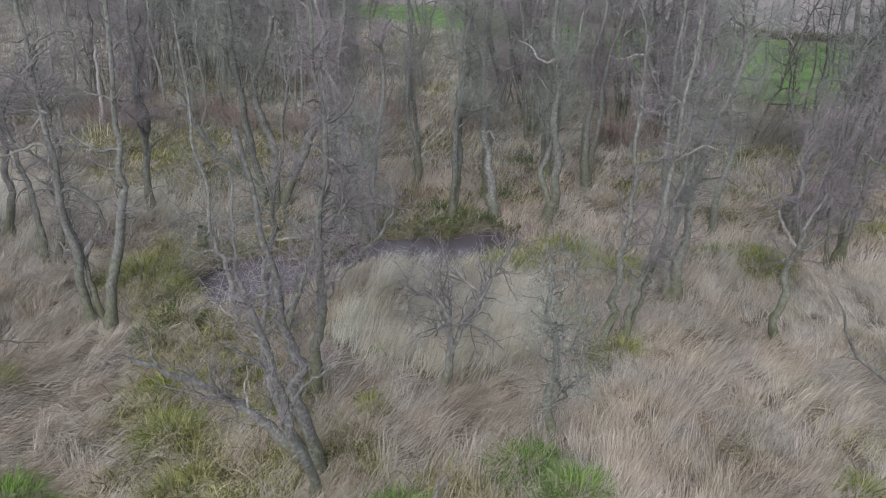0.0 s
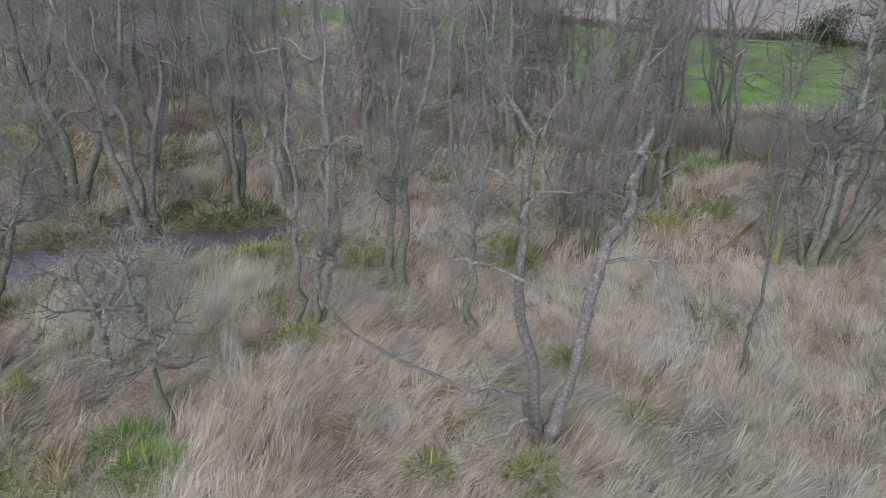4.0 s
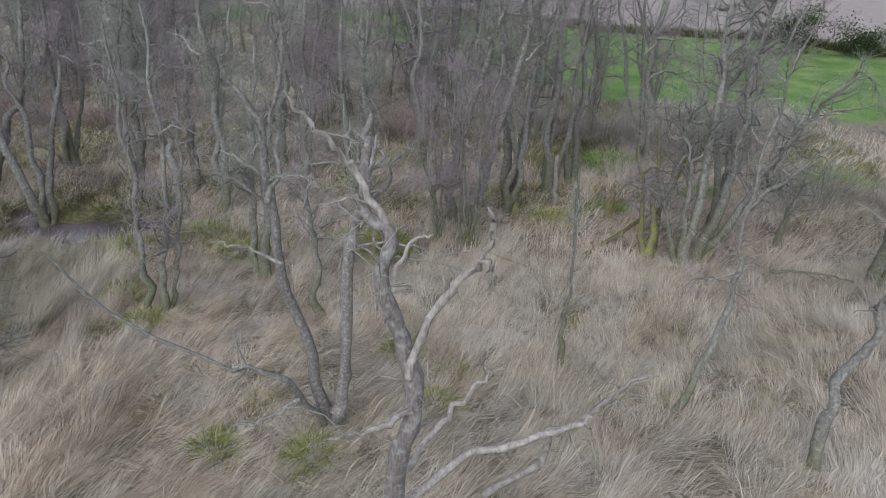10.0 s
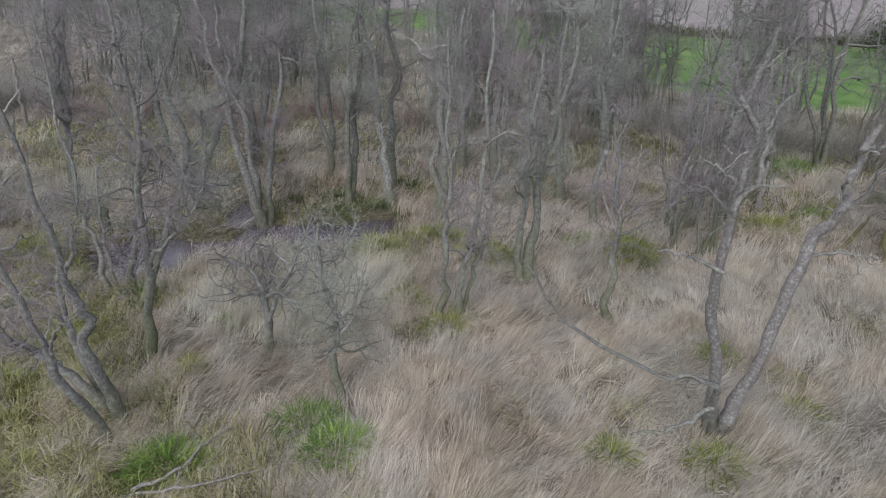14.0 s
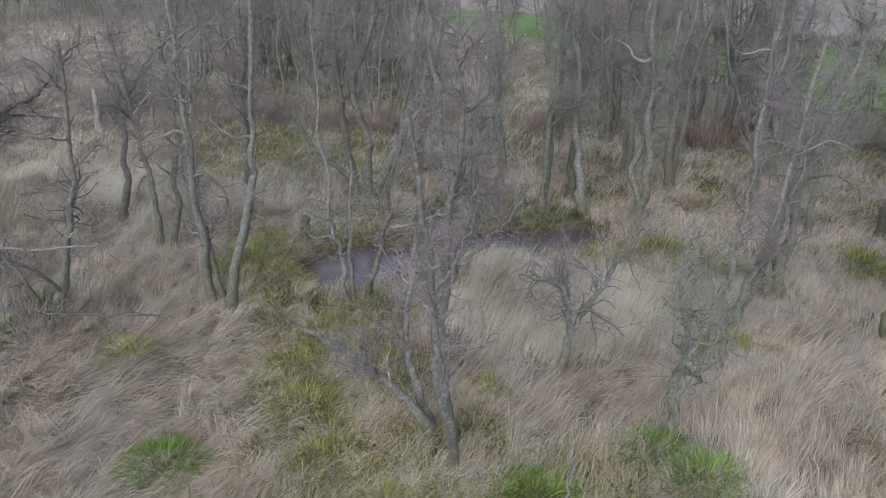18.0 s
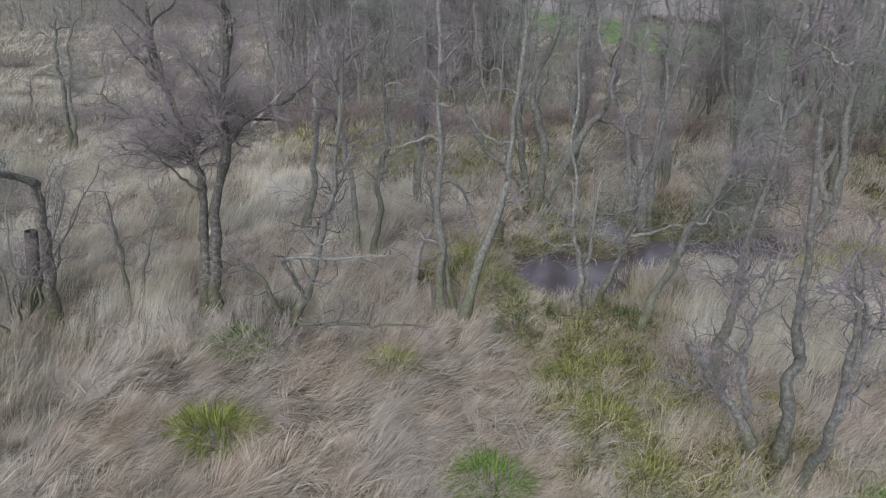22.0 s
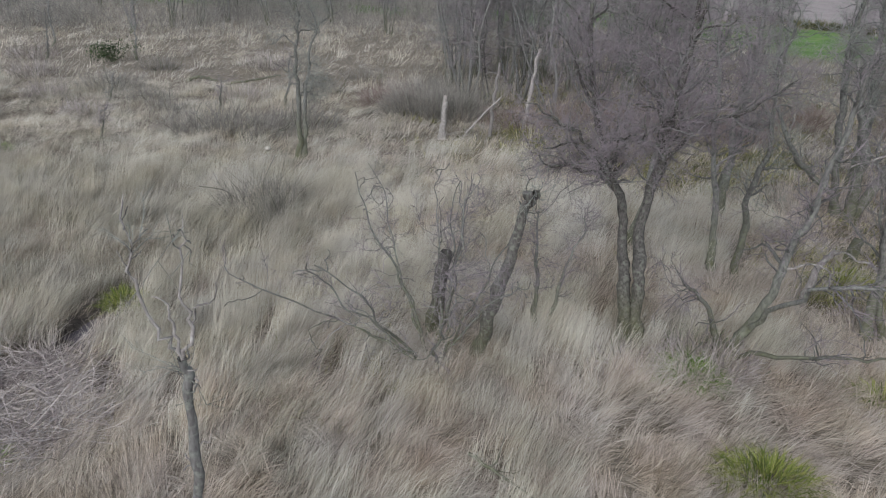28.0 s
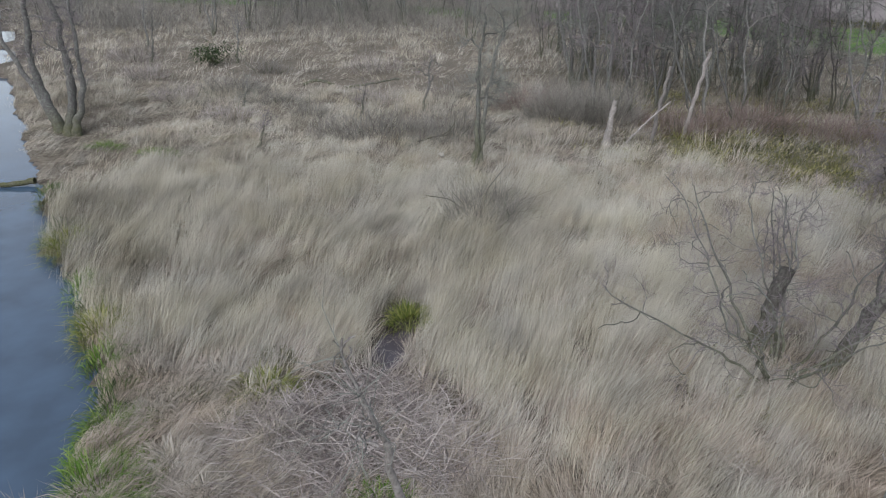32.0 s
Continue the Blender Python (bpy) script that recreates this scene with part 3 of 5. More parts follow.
def water_sheet(name, label, pts_x, pts_y, z, mat):
    a, b = np.meshgrid(pts_x, pts_y)
    k = len(pts_x)
    i = (np.arange(len(pts_y) - 1)[:, None] * k + np.arange(k - 1)[None, :]).ravel()
    w = link_mesh(name, np.stack([a.ravel(), b.ravel(), a.ravel() * 0 + z], 1), np.stack([i, i + 1, i + k + 1, i + k], 1), mat)
    return tagged(w, label, "water", kind="structure")


by = np.array(BANK_Y[:-1], float)
bx = np.interp(by, BANK_Y, BANK_X)
rv = np.concatenate([np.stack([bx + 0.5, by, by * 0 - 0.24], 1), np.stack([bx - 13.8, by, by * 0 - 0.24], 1)])
k = len(by)
i = np.arange(k - 1)
tagged(link_mesh("water_river", rv, np.stack([i, i + k, i + k + 1, i + 1][::-1], 1), water_material("river_water", (0.04, 0.068, 0.11), 0.08)), "still blue-grey river water along the reed bank", "water", kind="structure")
W_POND = water_material("pond_water", (0.075, 0.064, 0.075), 0.12)
water_sheet("water_pond", "dark shallow pool between mossy tree stools", np.linspace(-8, 3.6, 3), np.linspace(13.4, 22.2, 3), -0.24, W_POND)
water_sheet("water_ditch", "dark water in a hole among tall reeds", np.linspace(-29.5, -27.6, 2), np.linspace(10.5, 13.3, 2), -0.24, W_POND)

# ---- straw, reed and brush ----
rng = np.random.default_rng(5)


def keep(x, y, share):
    return rng.random(len(x)) < share


def straw(name, label, clumps, box, length, width, lift, mat, bent=26, fine=40, spread=0.15, share=None):
    """Clumps of straw combed one way: arched blades and straight fine straws, thatched over one another."""
    cx, cy = scatter(clumps, *box, rng)
    dry = (1 - np.maximum(pond(cx, cy), river(cx, cy))) * (1 - (0.3 + 0.4 * smooth(20, 24, cy)) * mossy(cx, cy)) * (1 - field(cx, cy)) * (1 - plough(cx, cy)) * (1 - 0.6 * reedy(cx, cy)) * (1 - 0.35 * blob(cx, cy, -28.6, 8.7, 2.2, 1.9)) * (1 - 0.9 * hollow(cx, cy))
    thin = 0.35 + 0.65 * smooth(-0.6, -0.15, vnoise(cx * 1.3, cy * 1.3, 31))
    ok = keep(cx, cy, dry * thin * (share(cx, cy) if share else 1.0))
    cx, cy = cx[ok], cy[ok]
    k = len(cx)
    caz = lay(cx, cy) + 0.35 * vnoise(cx * 1.4, cy * 1.4, 46) + rng.normal(size=k) * 0.42 + np.where(rng.random(k) < 0.08, 2.2, 0)
    mound = np.clip(vnoise(cx * 0.45, cy * 0.45, 41) + 0.35, 0, 1)
    cel = np.radians(lift[0] + (lift[1] - lift[0]) * rng.random(k)) * (0.65 + 0.6 * mound)
    cz = 0.16 * mound + 0.10 * rng.random(k)
    size = 0.7 + 0.6 * rng.random(k)

    def grow(m, slim):
        i = np.repeat(np.arange(k), m)
        n = len(i)
        along, across = rng.normal(size=n) * spread * 1.1, rng.normal(size=n) * spread * 0.8
        ca, sa = np.cos(caz[i]), np.sin(caz[i])
        x, y = cx[i] + along * ca - across * sa, cy[i] + along * sa + across * ca
        az = caz[i] + across * 1.2 + rng.normal(size=n) * 0.2
        el = cel[i] + rng.normal(size=n) * 0.12
        ln = (length[0] + (length[1] - length[0]) * rng.random(n)) * size[i]
        return x, y, ground_z(x, y) + cz[i] * rng.random(n), az, el, ln, slim * (0.6 + 1.3 * rng.random(n) ** 2.5)
    g = grow(bent, width)
    v, f = blades(*g, 0.25 + 0.55 * rng.random(len(g[0])), rng)
    w, h = needles(*grow(fine, width * 0.9))
    return tagged(link_mesh(name, np.concatenate([v, w]), np.concatenate([f, h + len(v)]), mat), label, "straw", kind="stuff")


def open_side(x, y):
    """The open end of the marsh, where the straw is older and greyer."""
    return smooth(6, 11, x + 2 * vnoise(x * 0.4, y * 0.4, 45))


straw("lodged_straw", "pale tan reed straw laid flat by the wind in swirls", 9000, (-36, 12, 4.5, 17), (0.3, 0.78), 0.0085, (12, 50), M_STRAW, share=lambda x, y: 1 - open_side(x, y))
straw("lodged_straw", "greyish weathered reed straw laid flat by the wind", 4800, (5, 29, 4.5, 17), (0.3, 0.8), 0.0085, (10, 46), M_STRAW_GREY, share=lambda x, y: open_side(x, y))
straw("lodged_straw", "pale straw matted between the farther trees", 4800, (-26, 34, 17, 26), (0.35, 0.85), 0.014, (20, 60), M_STRAW, 12, 22, spread=0.22)
straw("lodged_straw", "thin grey straw on the floor of the wood", 3600, (-26, 34, 26, 42), (0.4, 1.0), 0.02, (20, 60), M_STRAW_GREY, 8, 16, spread=0.3)
straw("lodged_straw", "grey weathered straw of the dry meadow", 6000, (-60, -24, 17, 38), (0.3, 0.75), 0.015, (20, 65), M_PALE, 9, 18, spread=0.22)
straw("lodged_straw", "distant dry straw meadow", 4500, (-85, 25, 38, 85), (0.4, 0.95), 0.03, (20, 65), M_PALE, 8, 14, spread=0.45)


def reeds(name, label, clumps, box, share_fn, height, mat, stems=26):
    """Standing reeds in clumps that lean together."""
    cx, cy = scatter(clumps, *box, rng)
    ok = keep(cx, cy, share_fn(cx, cy) * (1 - np.maximum(pond(cx, cy), river(cx, cy))) * (1 - hollow(cx, cy)) * (0.5 + 0.5 * smooth(-0.6, -0.1, vnoise(cx * 0.9, cy * 0.9, 52))))
    cx, cy = cx[ok], cy[ok]
    k = len(cx)
    share = share_fn(cx, cy)
    caz = 0.35 + lay(cx, cy) * 0.35 + rng.normal(size=k) * 0.3
    cel = np.radians(52 + 22 * rng.random(k) + 8 * vnoise(cx * 0.6, cy * 0.6, 53))
    ch = (height[0] + (height[1] - height[0]) * rng.random(k)) * (0.65 + 0.35 * share) * (0.9 + 0.2 * vnoise(cx * 0.5, cy * 0.5, 51))

    def grow(m):
        i = np.repeat(np.arange(k), m)
        n = len(i)
        x, y = cx[i] + rng.normal(size=n) * 0.19, cy[i] + rng.normal(size=n) * 0.19
        return x, y, ground_z(x, y), caz[i] + rng.normal(size=n) * 0.25, cel[i] + rng.normal(size=n) * 0.14, ch[i] * (0.5 + 0.6 * rng.random(n)), 0.005 + 0.008 * rng.random(n) ** 2
    g = grow(stems)
    v, f = blades(*g, 0.15 + 0.5 * rng.random(len(g[0])), rng)
    w, h = needles(*grow(stems * 2))
    return tagged(link_mesh(name, np.concatenate([v, w]), np.concatenate([f, h + len(v)]), mat), label, "reeds", kind="stuff")


reeds("standing_reeds", "tall dense bed of buff dry reeds standing upright", 10500, (-42, 4, 5, 27), reedy, (1.05, 1.45), M_REED)

# ---- trees ----
LEAN_AWAY = 0.18  # the whole stand leans a little from the prevailing wind


def foot(x, y):
    return float(ground_z(np.array([x]), np.array([y]))[0]) - 0.12


def at_foot(pts):
    """The waypoints with the first one set into the ground."""
    x, y, _ = pts[0]
    return [(x, y, foot(x, y))] + list(pts[1:])


def simple(x, y, h, dx=0.0, dy=0.0, r=0.09, seed=1, name="alder_tree", label="bare grey alder with a thin crown of purple twigs", category="tree", stems=1, spread=0.5, bend=0.6, **kw):
    """One or several stems rising from one foot, each leaning by (dx, dy)."""
    q = np.random.default_rng(seed + 900)
    z = foot(x, y)
    if kw.get("splitlimbs", True):
        kw["twigs"] = int(kw.get("twigs", 300) * 1.9)
    dy += LEAN_AWAY * h
    r *= 1.25
    out = []
    for s in range(stems):
        a = q.random() * 6.28
        k = 0 if stems == 1 else spread
        ex, ey = dx + k * math.cos(a) * (0.5 + q.random()), dy + k * math.sin(a) * (0.5 + q.random())
        hh = h * (1 if s == 0 else 0.7 + 0.3 * q.random())
        o = 0 if s == 0 else 0.16
        fx, fy = x + o * math.cos(a), y + o * math.sin(a)
        way = [(fx, fy, z)]
        px, py = 0.0, 0.0
        for u in (0.12, 0.25, 0.38, 0.5, 0.63, 0.77, 0.9, 1.0):
            px, py = 0.6 * px + q.normal() * bend * 0.035 * hh ** 0.8, 0.6 * py + q.normal() * bend * 0.032 * hh ** 0.8
            way.append((fx + ex * u ** 1.15 + px, fy + ey * u + py, z + hh * u))
        out.append((way, r * (1 if s == 0 else 0.8), r * 0.2))
    return tree(name, label, category, out, seed=seed, **kw)


# the bleached dead tree that stands nearest to the camera
tree("dead_tree", "dead standing tree with bleached broken limbs and peeling bark", "dead tree", [(at_foot([(12.3, 2.9, 0), (12.5, 2.85, 2.5), (12.72, 2.77, 5.1), (12.83, 2.72, 6.08), (12.78, 2.84, 6.6), (12.69, 2.88, 7.15), (12.66, 2.98, 7.6), (12.55, 3.15, 7.84), (12.48, 3.4, 8.1)]), 0.1, 0.024)],
     limbs=3, branches=30, twigs=40, limb_len=(0.15, 0.45), seed=3, bark=M_LICHEN, limb_bark=M_DEAD, fat=1.1, stubs=40, twig=M_TWIG2, s0=0.62, wiggle=0.3, spikes=1,
     extra=[([(12.8, 2.8, 6.5), (12.99, 2.88, 7.08), (13.25, 2.8, 7.44), (13.41, 2.75, 7.51)], 0.036, 0.022),
            ([(13.27, 2.8, 7.46), (13.37, 2.8, 7.67), (13.34, 2.8, 7.91)], 0.025, 0.012),
            ([(12.64, 3.02, 7.66), (12.47, 3.03, 8.0), (12.34, 2.95, 8.22), (12.21, 2.87, 8.42), (12.08, 2.8, 8.62)], 0.026, 0.01),
            ([(12.7, 2.9, 5.0), (13.24, 3.2, 5.34), (13.7, 3.2, 5.47), (14.11, 3.2, 5.68), (14.33, 3.2, 5.82)], 0.042, 0.02),
            ([(12.6, 2.9, 3.2), (13.25, 3.7, 3.7), (13.54, 3.8, 4.17), (14.04, 3.8, 4.89), (14.49, 3.8, 5.46), (14.96, 3.8, 5.82)], 0.055, 0.02),
            ([(12.72, 2.9, 5.4), (13.09, 3.2, 5.8), (13.31, 3.2, 6.12), (13.46, 3.2, 6.3)], 0.032, 0.015),
            ([(12.84, 2.7, 6.28), (12.52, 2.6, 6.15), (12.18, 2.6, 6.05)], 0.03, 0.012),
            ([(12.68, 2.9, 7.3), (12.85, 2.9, 7.6), (12.98, 2.85, 7.66)], 0.016, 0.007), ([(12.6, 3.05, 7.75), (12.45, 3.0, 7.85), (12.3, 2.95, 7.84)], 0.014, 0.006)])
# twin dead trunks
tree("dead_tree", "twin grey dead trunks on one mossy stool", "dead tree",
     [(at_foot([(10.4, 8.7, 0), (10.27, 8.75, 1.3), (9.98, 8.78, 2.75), (9.79, 8.78, 4.11), (9.71, 8.78, 5.34), (9.75, 8.78, 5.9), (9.79, 8.78, 6.7), (9.49, 8.75, 7.2), (9.26, 8.75, 7.8)]), 0.125, 0.025),
      (at_foot([(10.62, 8.74, 0), (10.73, 8.74, 0.69), (10.92, 8.74, 2.12), (11.09, 8.74, 4.08), (11.33, 8.74, 5.1), (11.48, 8.72, 5.84), (11.52, 8.68, 6.5), (11.58, 8.66, 7.09)]), 0.135, 0.05)],
     limbs=7, branches=50, twigs=160, limb_len=(0.4, 1.1), seed=5, bark=M_LICHEN, limb_bark=M_GREY, twig=M_TWIG2, s0=0.45, wiggle=0.3, stubs=26, fat=1.1,
     extra=[([(9.71, 8.78, 5.2), (9.35, 8.75, 5.61), (8.98, 8.75, 5.8), (8.66, 8.75, 5.76)], 0.035, 0.012), ([(9.72, 8.75, 5.8), (9.51, 8.75, 5.95), (9.21, 8.75, 6.16), (8.95, 8.75, 6.22)], 0.03, 0.012),
            ([(9.85, 8.75, 4.1), (9.22, 8.75, 4.4), (8.54, 8.75, 4.54)], 0.04, 0.012), ([(9.74, 8.75, 5.7), (10.07, 8.75, 5.79), (10.58, 8.75, 5.78)], 0.03, 0.012), ([(9.79, 8.75, 6.7), (9.99, 8.75, 6.99), (9.74, 8.75, 7.28)], 0.025, 0.01),
            ([(9.72, 8.75, 5.3), (10.02, 8.75, 5.99), (9.96, 8.75, 6.81), (10.18, 8.75, 7.4), (10.2, 8.75, 7.95)], 0.05, 0.015), ([(11.38, 8.75, 5.2), (11.81, 8.75, 5.7), (12.0, 8.75, 6.15), (12.4, 8.75, 6.5)], 0.045, 0.015), ([(11.21, 8.75, 4.5), (11.88, 8.75, 4.59), (12.46, 8.75, 4.5)], 0.04, 0.015),
            ([(10.35, 8.65, 0.3), (10.1, 8.3, 1.3), (9.77, 7.9, 2.28), (9.1, 7.9, 2.35), (8.29, 7.9, 2.52), (6.73, 7.9, 3.77), (5.96, 7.9, 4.77)], 0.075, 0.015), ([(10.05, 8.2, 1.4), (9.3, 8.0, 1.0), (8.6, 8.1, 0.75)], 0.05, 0.02)])
# pale leaning tree on the mossy strip
tree("alder_tree", "pale leaning alder with crooked stems over moss", "tree",
     [(at_foot([(-2.07, 7.85, 0), (-2.12, 7.62, 0.9), (-2.27, 7.38, 2.1), (-2.35, 7.35, 3.0), (-2.5, 7.3, 3.9), (-2.75, 7.4, 5.0)]), 0.105, 0.03),
      (at_foot([(-2.15, 8.45, 0), (-2.28, 8.5, 0.9), (-2.5, 8.6, 2.1), (-2.42, 8.62, 2.6), (-2.68, 8.68, 3.4), (-2.74, 8.8, 4.6), (-3.1, 9.0, 6.8)]), 0.12, 0.035),
      (at_foot([(-2.5, 8.7, 0), (-2.8, 8.65, 0.5), (-3.1, 8.6, 1.1), (-3.5, 8.56, 1.55), (-3.85, 8.45, 2.0), (-4.3, 8.1, 2.65), (-4.82, 7.7, 3.3)]), 0.105, 0.03),
      (at_foot([(-2.55, 8.85, 0), (-2.85, 8.9, 1.1), (-3.1, 9.0, 2.2), (-3.15, 9.1, 3.2), (-3.0, 9.2, 4.4)]), 0.085, 0.03)],
     limbs=14, branches=70, twigs=560, limb_len=(0.5, 1.6), angle=(25, 65), up=0.05, seed=7, bark=M_GREY, twig=M_TWIG, s0=0.45, twig_r=0.004, extra=[([(-3.2, 8.6, 1.2), (-3.5, 8.62, 1.6), (-4.1, 8.62, 1.8), (-5.0, 8.6, 2.0)], 0.045, 0.012), ([(-2.32, 7.36, 2.6), (-2.0, 7.3, 3.2), (-1.5, 7.3, 3.6)], 0.04, 0.012), ([(-2.7, 8.7, 3.4), (-2.2, 8.6, 4.3), (-1.9, 8.6, 5.4)], 0.045, 0.012)])
tree("alder_tree", "tall grey alder with purple twigs by the pool", "tree", [(at_foot([(-2.75, 10.9, 0), (-2.67, 11.04, 1.01), (-2.48, 11.24, 2.4), (-2.33, 11.54, 4.55), (-2.31, 11.78, 6.26), (-2.56, 12.1, 9.0)]), 0.12, 0.025)], limbs=18, branches=120, twigs=950, twig=M_TWIG, seed=11,
     extra=[([(-2.48, 11.24, 2.4), (-1.6, 11.37, 3.33), (-0.87, 11.51, 4.34)], 0.06, 0.02)])
tree("alder_tree", "thin crooked young alder beside bright grass", "tree", [(at_foot([(2.5, 9.2, 0), (2.3, 9.34, 0.97), (2.39, 9.5, 2.16), (2.15, 9.64, 3.14), (2.14, 9.8, 4.31)]), 0.095, 0.025)], limbs=14, branches=80, twigs=480, limb_len=(0.6, 1.8), seed=13,
     extra=[([(2.39, 9.5, 2.16), (2.8, 9.55, 2.4), (3.2, 9.63, 3.04)], 0.035, 0.012)])
tree("alder_tree", "small forked alder in straw", "tree", [(at_foot([(0.22, 10.8, 0), (0.34, 10.96, 1.17), (0.15, 11.12, 2.3), (-0.7, 11.18, 2.69)]), 0.09, 0.02), (at_foot([(0.3, 10.85, 0), (0.4, 10.96, 1.17), (1.05, 11.16, 2.59), (1.62, 11.33, 3.78)]), 0.08, 0.02)], limbs=14, branches=80, twigs=380, limb_len=(0.8, 2.2), seed=15, bark=M_GREY)
# beside the open straw
tree("alder_tree", "grey leaning alder rising from wind-laid straw", "tree", [(at_foot([(20.1, 8.2, 0), (20.14, 8.43, 1.65), (20.54, 8.6, 2.85), (20.57, 8.79, 4.18), (20.64, 9.22, 7.25), (20.96, 9.33, 8.4)]), 0.10, 0.02)], limbs=9, branches=50, twigs=300, limb_len=(0.5, 1.5), seed=17, bark=M_GREY, s0=0.5)
tree("alder_tree", "slim leaning alder with moss at its foot", "tree", [(at_foot([(17.8, 9.5, 0), (18.13, 9.68, 1.26), (18.55, 9.93, 3.09), (18.58, 10.08, 4.16), (18.77, 10.42, 6.54)]), 0.08, 0.018)], limbs=6, branches=30, twigs=150, limb_len=(0.4, 1.1), seed=19, s0=0.5)
tree("alder_tree", "thin dead pole of a young alder", "tree", [(at_foot([(15.47, 11.0, 0), (15.49, 11.18, 1.31), (15.54, 11.34, 2.45), (15.57, 11.72, 5.17)]), 0.07, 0.018)], limbs=4, branches=14, twigs=60, limb_len=(0.3, 0.9), seed=21, s0=0.5)
tree("alder_tree", "leaning trunk wrapped in yellow-green moss", "tree", [(at_foot([(25.0, 13.2, 0), (25.17, 13.39, 1.36), (25.35, 13.56, 2.61), (25.7, 13.81, 4.6), (26.4, 14.2, 7.5)]), 0.2, 0.06)], limbs=14, branches=90, twigs=700, seed=23, bark=M_MOSSY, fat=1.3)
tree("willow_tree", "many-stemmed spreading grey willow in straw", "tree",
     [(at_foot([(20.21, 16.82, 0), (20.38, 17.15, 2.49), (20.56, 17.51, 5.05), (20.38, 17.85, 7.53), (20.3, 18.0, 9.2)]), 0.12, 0.03),
      (at_foot([(20.47, 16.84, 0), (21.17, 17.22, 3.04), (21.32, 17.58, 5.55), (21.49, 17.86, 7.54), (21.6, 18.1, 9.0)]), 0.12, 0.03),
      (at_foot([(20.66, 16.84, 0), (21.94, 17.15, 2.52), (23.16, 17.42, 4.43), (24.32, 17.65, 6.06)]), 0.10, 0.025),
      (at_foot([(20.64, 16.9, 0), (22.17, 17.1, 2.17), (24.09, 17.35, 3.95)]), 0.08, 0.02),
      (at_foot([(20.11, 16.84, 0), (19.97, 17.22, 3.01), (19.43, 17.46, 4.71)]), 0.08, 0.02),
      (at_foot([(20.0, 16.85, 0), (19.53, 16.99, 1.38), (19.15, 17.15, 2.47)]), 0.07, 0.02)], limbs=40, branches=300, twigs=2600, limb_len=(1.0, 3.0), seed=25, s0=0.3, fat=1.4)
simple(21.6, 18.6, 8.5, 1.6, 0.3, 0.10, 26, stems=3, spread=1.2, limbs=14, branches=120, twigs=700)
tree("alder_tree", "dark leaning alder at the edge of the straw", "tree", [(at_foot([(25.35, 15.4, 0), (25.56, 15.72, 2.28), (26.24, 16.04, 4.55), (26.67, 16.23, 5.91), (27.2, 16.5, 8.0)]), 0.13, 0.03), (at_foot([(25.5, 15.5, 0), (26.3, 15.8, 2.2), (27.4, 16.1, 4.5)]), 0.09, 0.03)], limbs=20, branches=150, twigs=1200, limb_len=(0.9, 2.6), seed=27, fat=1.4)
simple(23.6, 17.9, 3.0, 0.7, 0, 0.08, 29, limbs=3, branches=12, twigs=50, name="broken_tree", label="short broken trunk among reeds")
# middle ground
tree("alder_tree", "three slim grey stems with moss at the foot", "tree", [(at_foot([(4.85, 12.8, 0), (5.12, 13.02, 1.55), (5.43, 13.32, 3.69), (5.6, 13.8, 8.0)]), 0.10, 0.025), (at_foot([(4.58, 12.84, 0), (4.62, 13.1, 2.17), (4.65, 13.33, 3.82), (4.5, 13.8, 7.6)]), 0.09, 0.025), (at_foot([(5.0, 12.95, 0), (5.6, 13.3, 2.5), (6.0, 13.9, 6.5)]), 0.06, 0.02)], limbs=16, branches=110, twigs=800, seed=31)
simple(7.0, 15.0, 8.5, 0.3, 0.0, 0.11, 33, stems=2, limbs=12, branches=90, twigs=700)
simple(9.2, 13.1, 6.0, -0.2, 0, 0.08, 35, limbs=7, branches=40, twigs=260)
tree("alder_tree", "tall pale alder leaning over the moss", "tree", [(at_foot([(12.55, 19.6, 0), (12.64, 19.91, 2.24), (13.2, 20.19, 4.19), (14.07, 20.54, 6.73), (14.9, 20.9, 10.5)]), 0.15, 0.04)], bark=M_GREY, limbs=12, branches=100, twigs=700, seed=37)
tree("alder_tree", "tall pale alder leaning over the moss", "tree", [(at_foot([(13.1, 19.65, 0), (14.15, 20.06, 3.25), (14.94, 20.45, 6.04), (15.14, 20.69, 7.76), (15.9, 21.0, 10.5)]), 0.15, 0.04)], bark=M_GREY, limbs=12, branches=100, twigs=700, seed=39)
simple(9.5, 18.8, 9.0, 0.5, 0.0, 0.10, 41, limbs=10, branches=80, twigs=500)
simple(13.2, 17.6, 6.5, 0.2, 0.0, 0.055, 43, stems=6, spread=0.8, limbs=14, branches=90, twigs=500, label="cluster of thin alder saplings in straw")
simple(12.2, 17.9, 5.5, -0.2, 0.0, 0.045, 44, stems=5, spread=0.8, limbs=10, branches=60, twigs=350, label="cluster of thin alder saplings in straw")
simple(14.7, 20.6, 10.5, 0.3, 0.0, 0.13, 45, stems=4, spread=0.9, limbs=16, branches=90, twigs=260)
simple(16.5, 22.5, 10.5, 0.8, 0.0, 0.13, 47, stems=3, spread=0.9, limbs=14, branches=80, twigs=240)
simple(17.6, 23.6, 10.0, 0.8, 0.0, 0.11, 48, stems=2, spread=0.7, limbs=12, branches=70, twigs=220)
simple(3.8, 19.9, 10.0, 0.2, 0.0, 0.12, 49, stems=2, limbs=14, branches=120, twigs=800)
simple(1.9, 22.0, 10.0, 0.2, 0.0, 0.12, 51, limbs=12, branches=100, twigs=700)
simple(0.5, 20.0, 9.5, 0.6, 0.0, 0.11, 53, stems=2, limbs=12, branches=100, twigs=700)
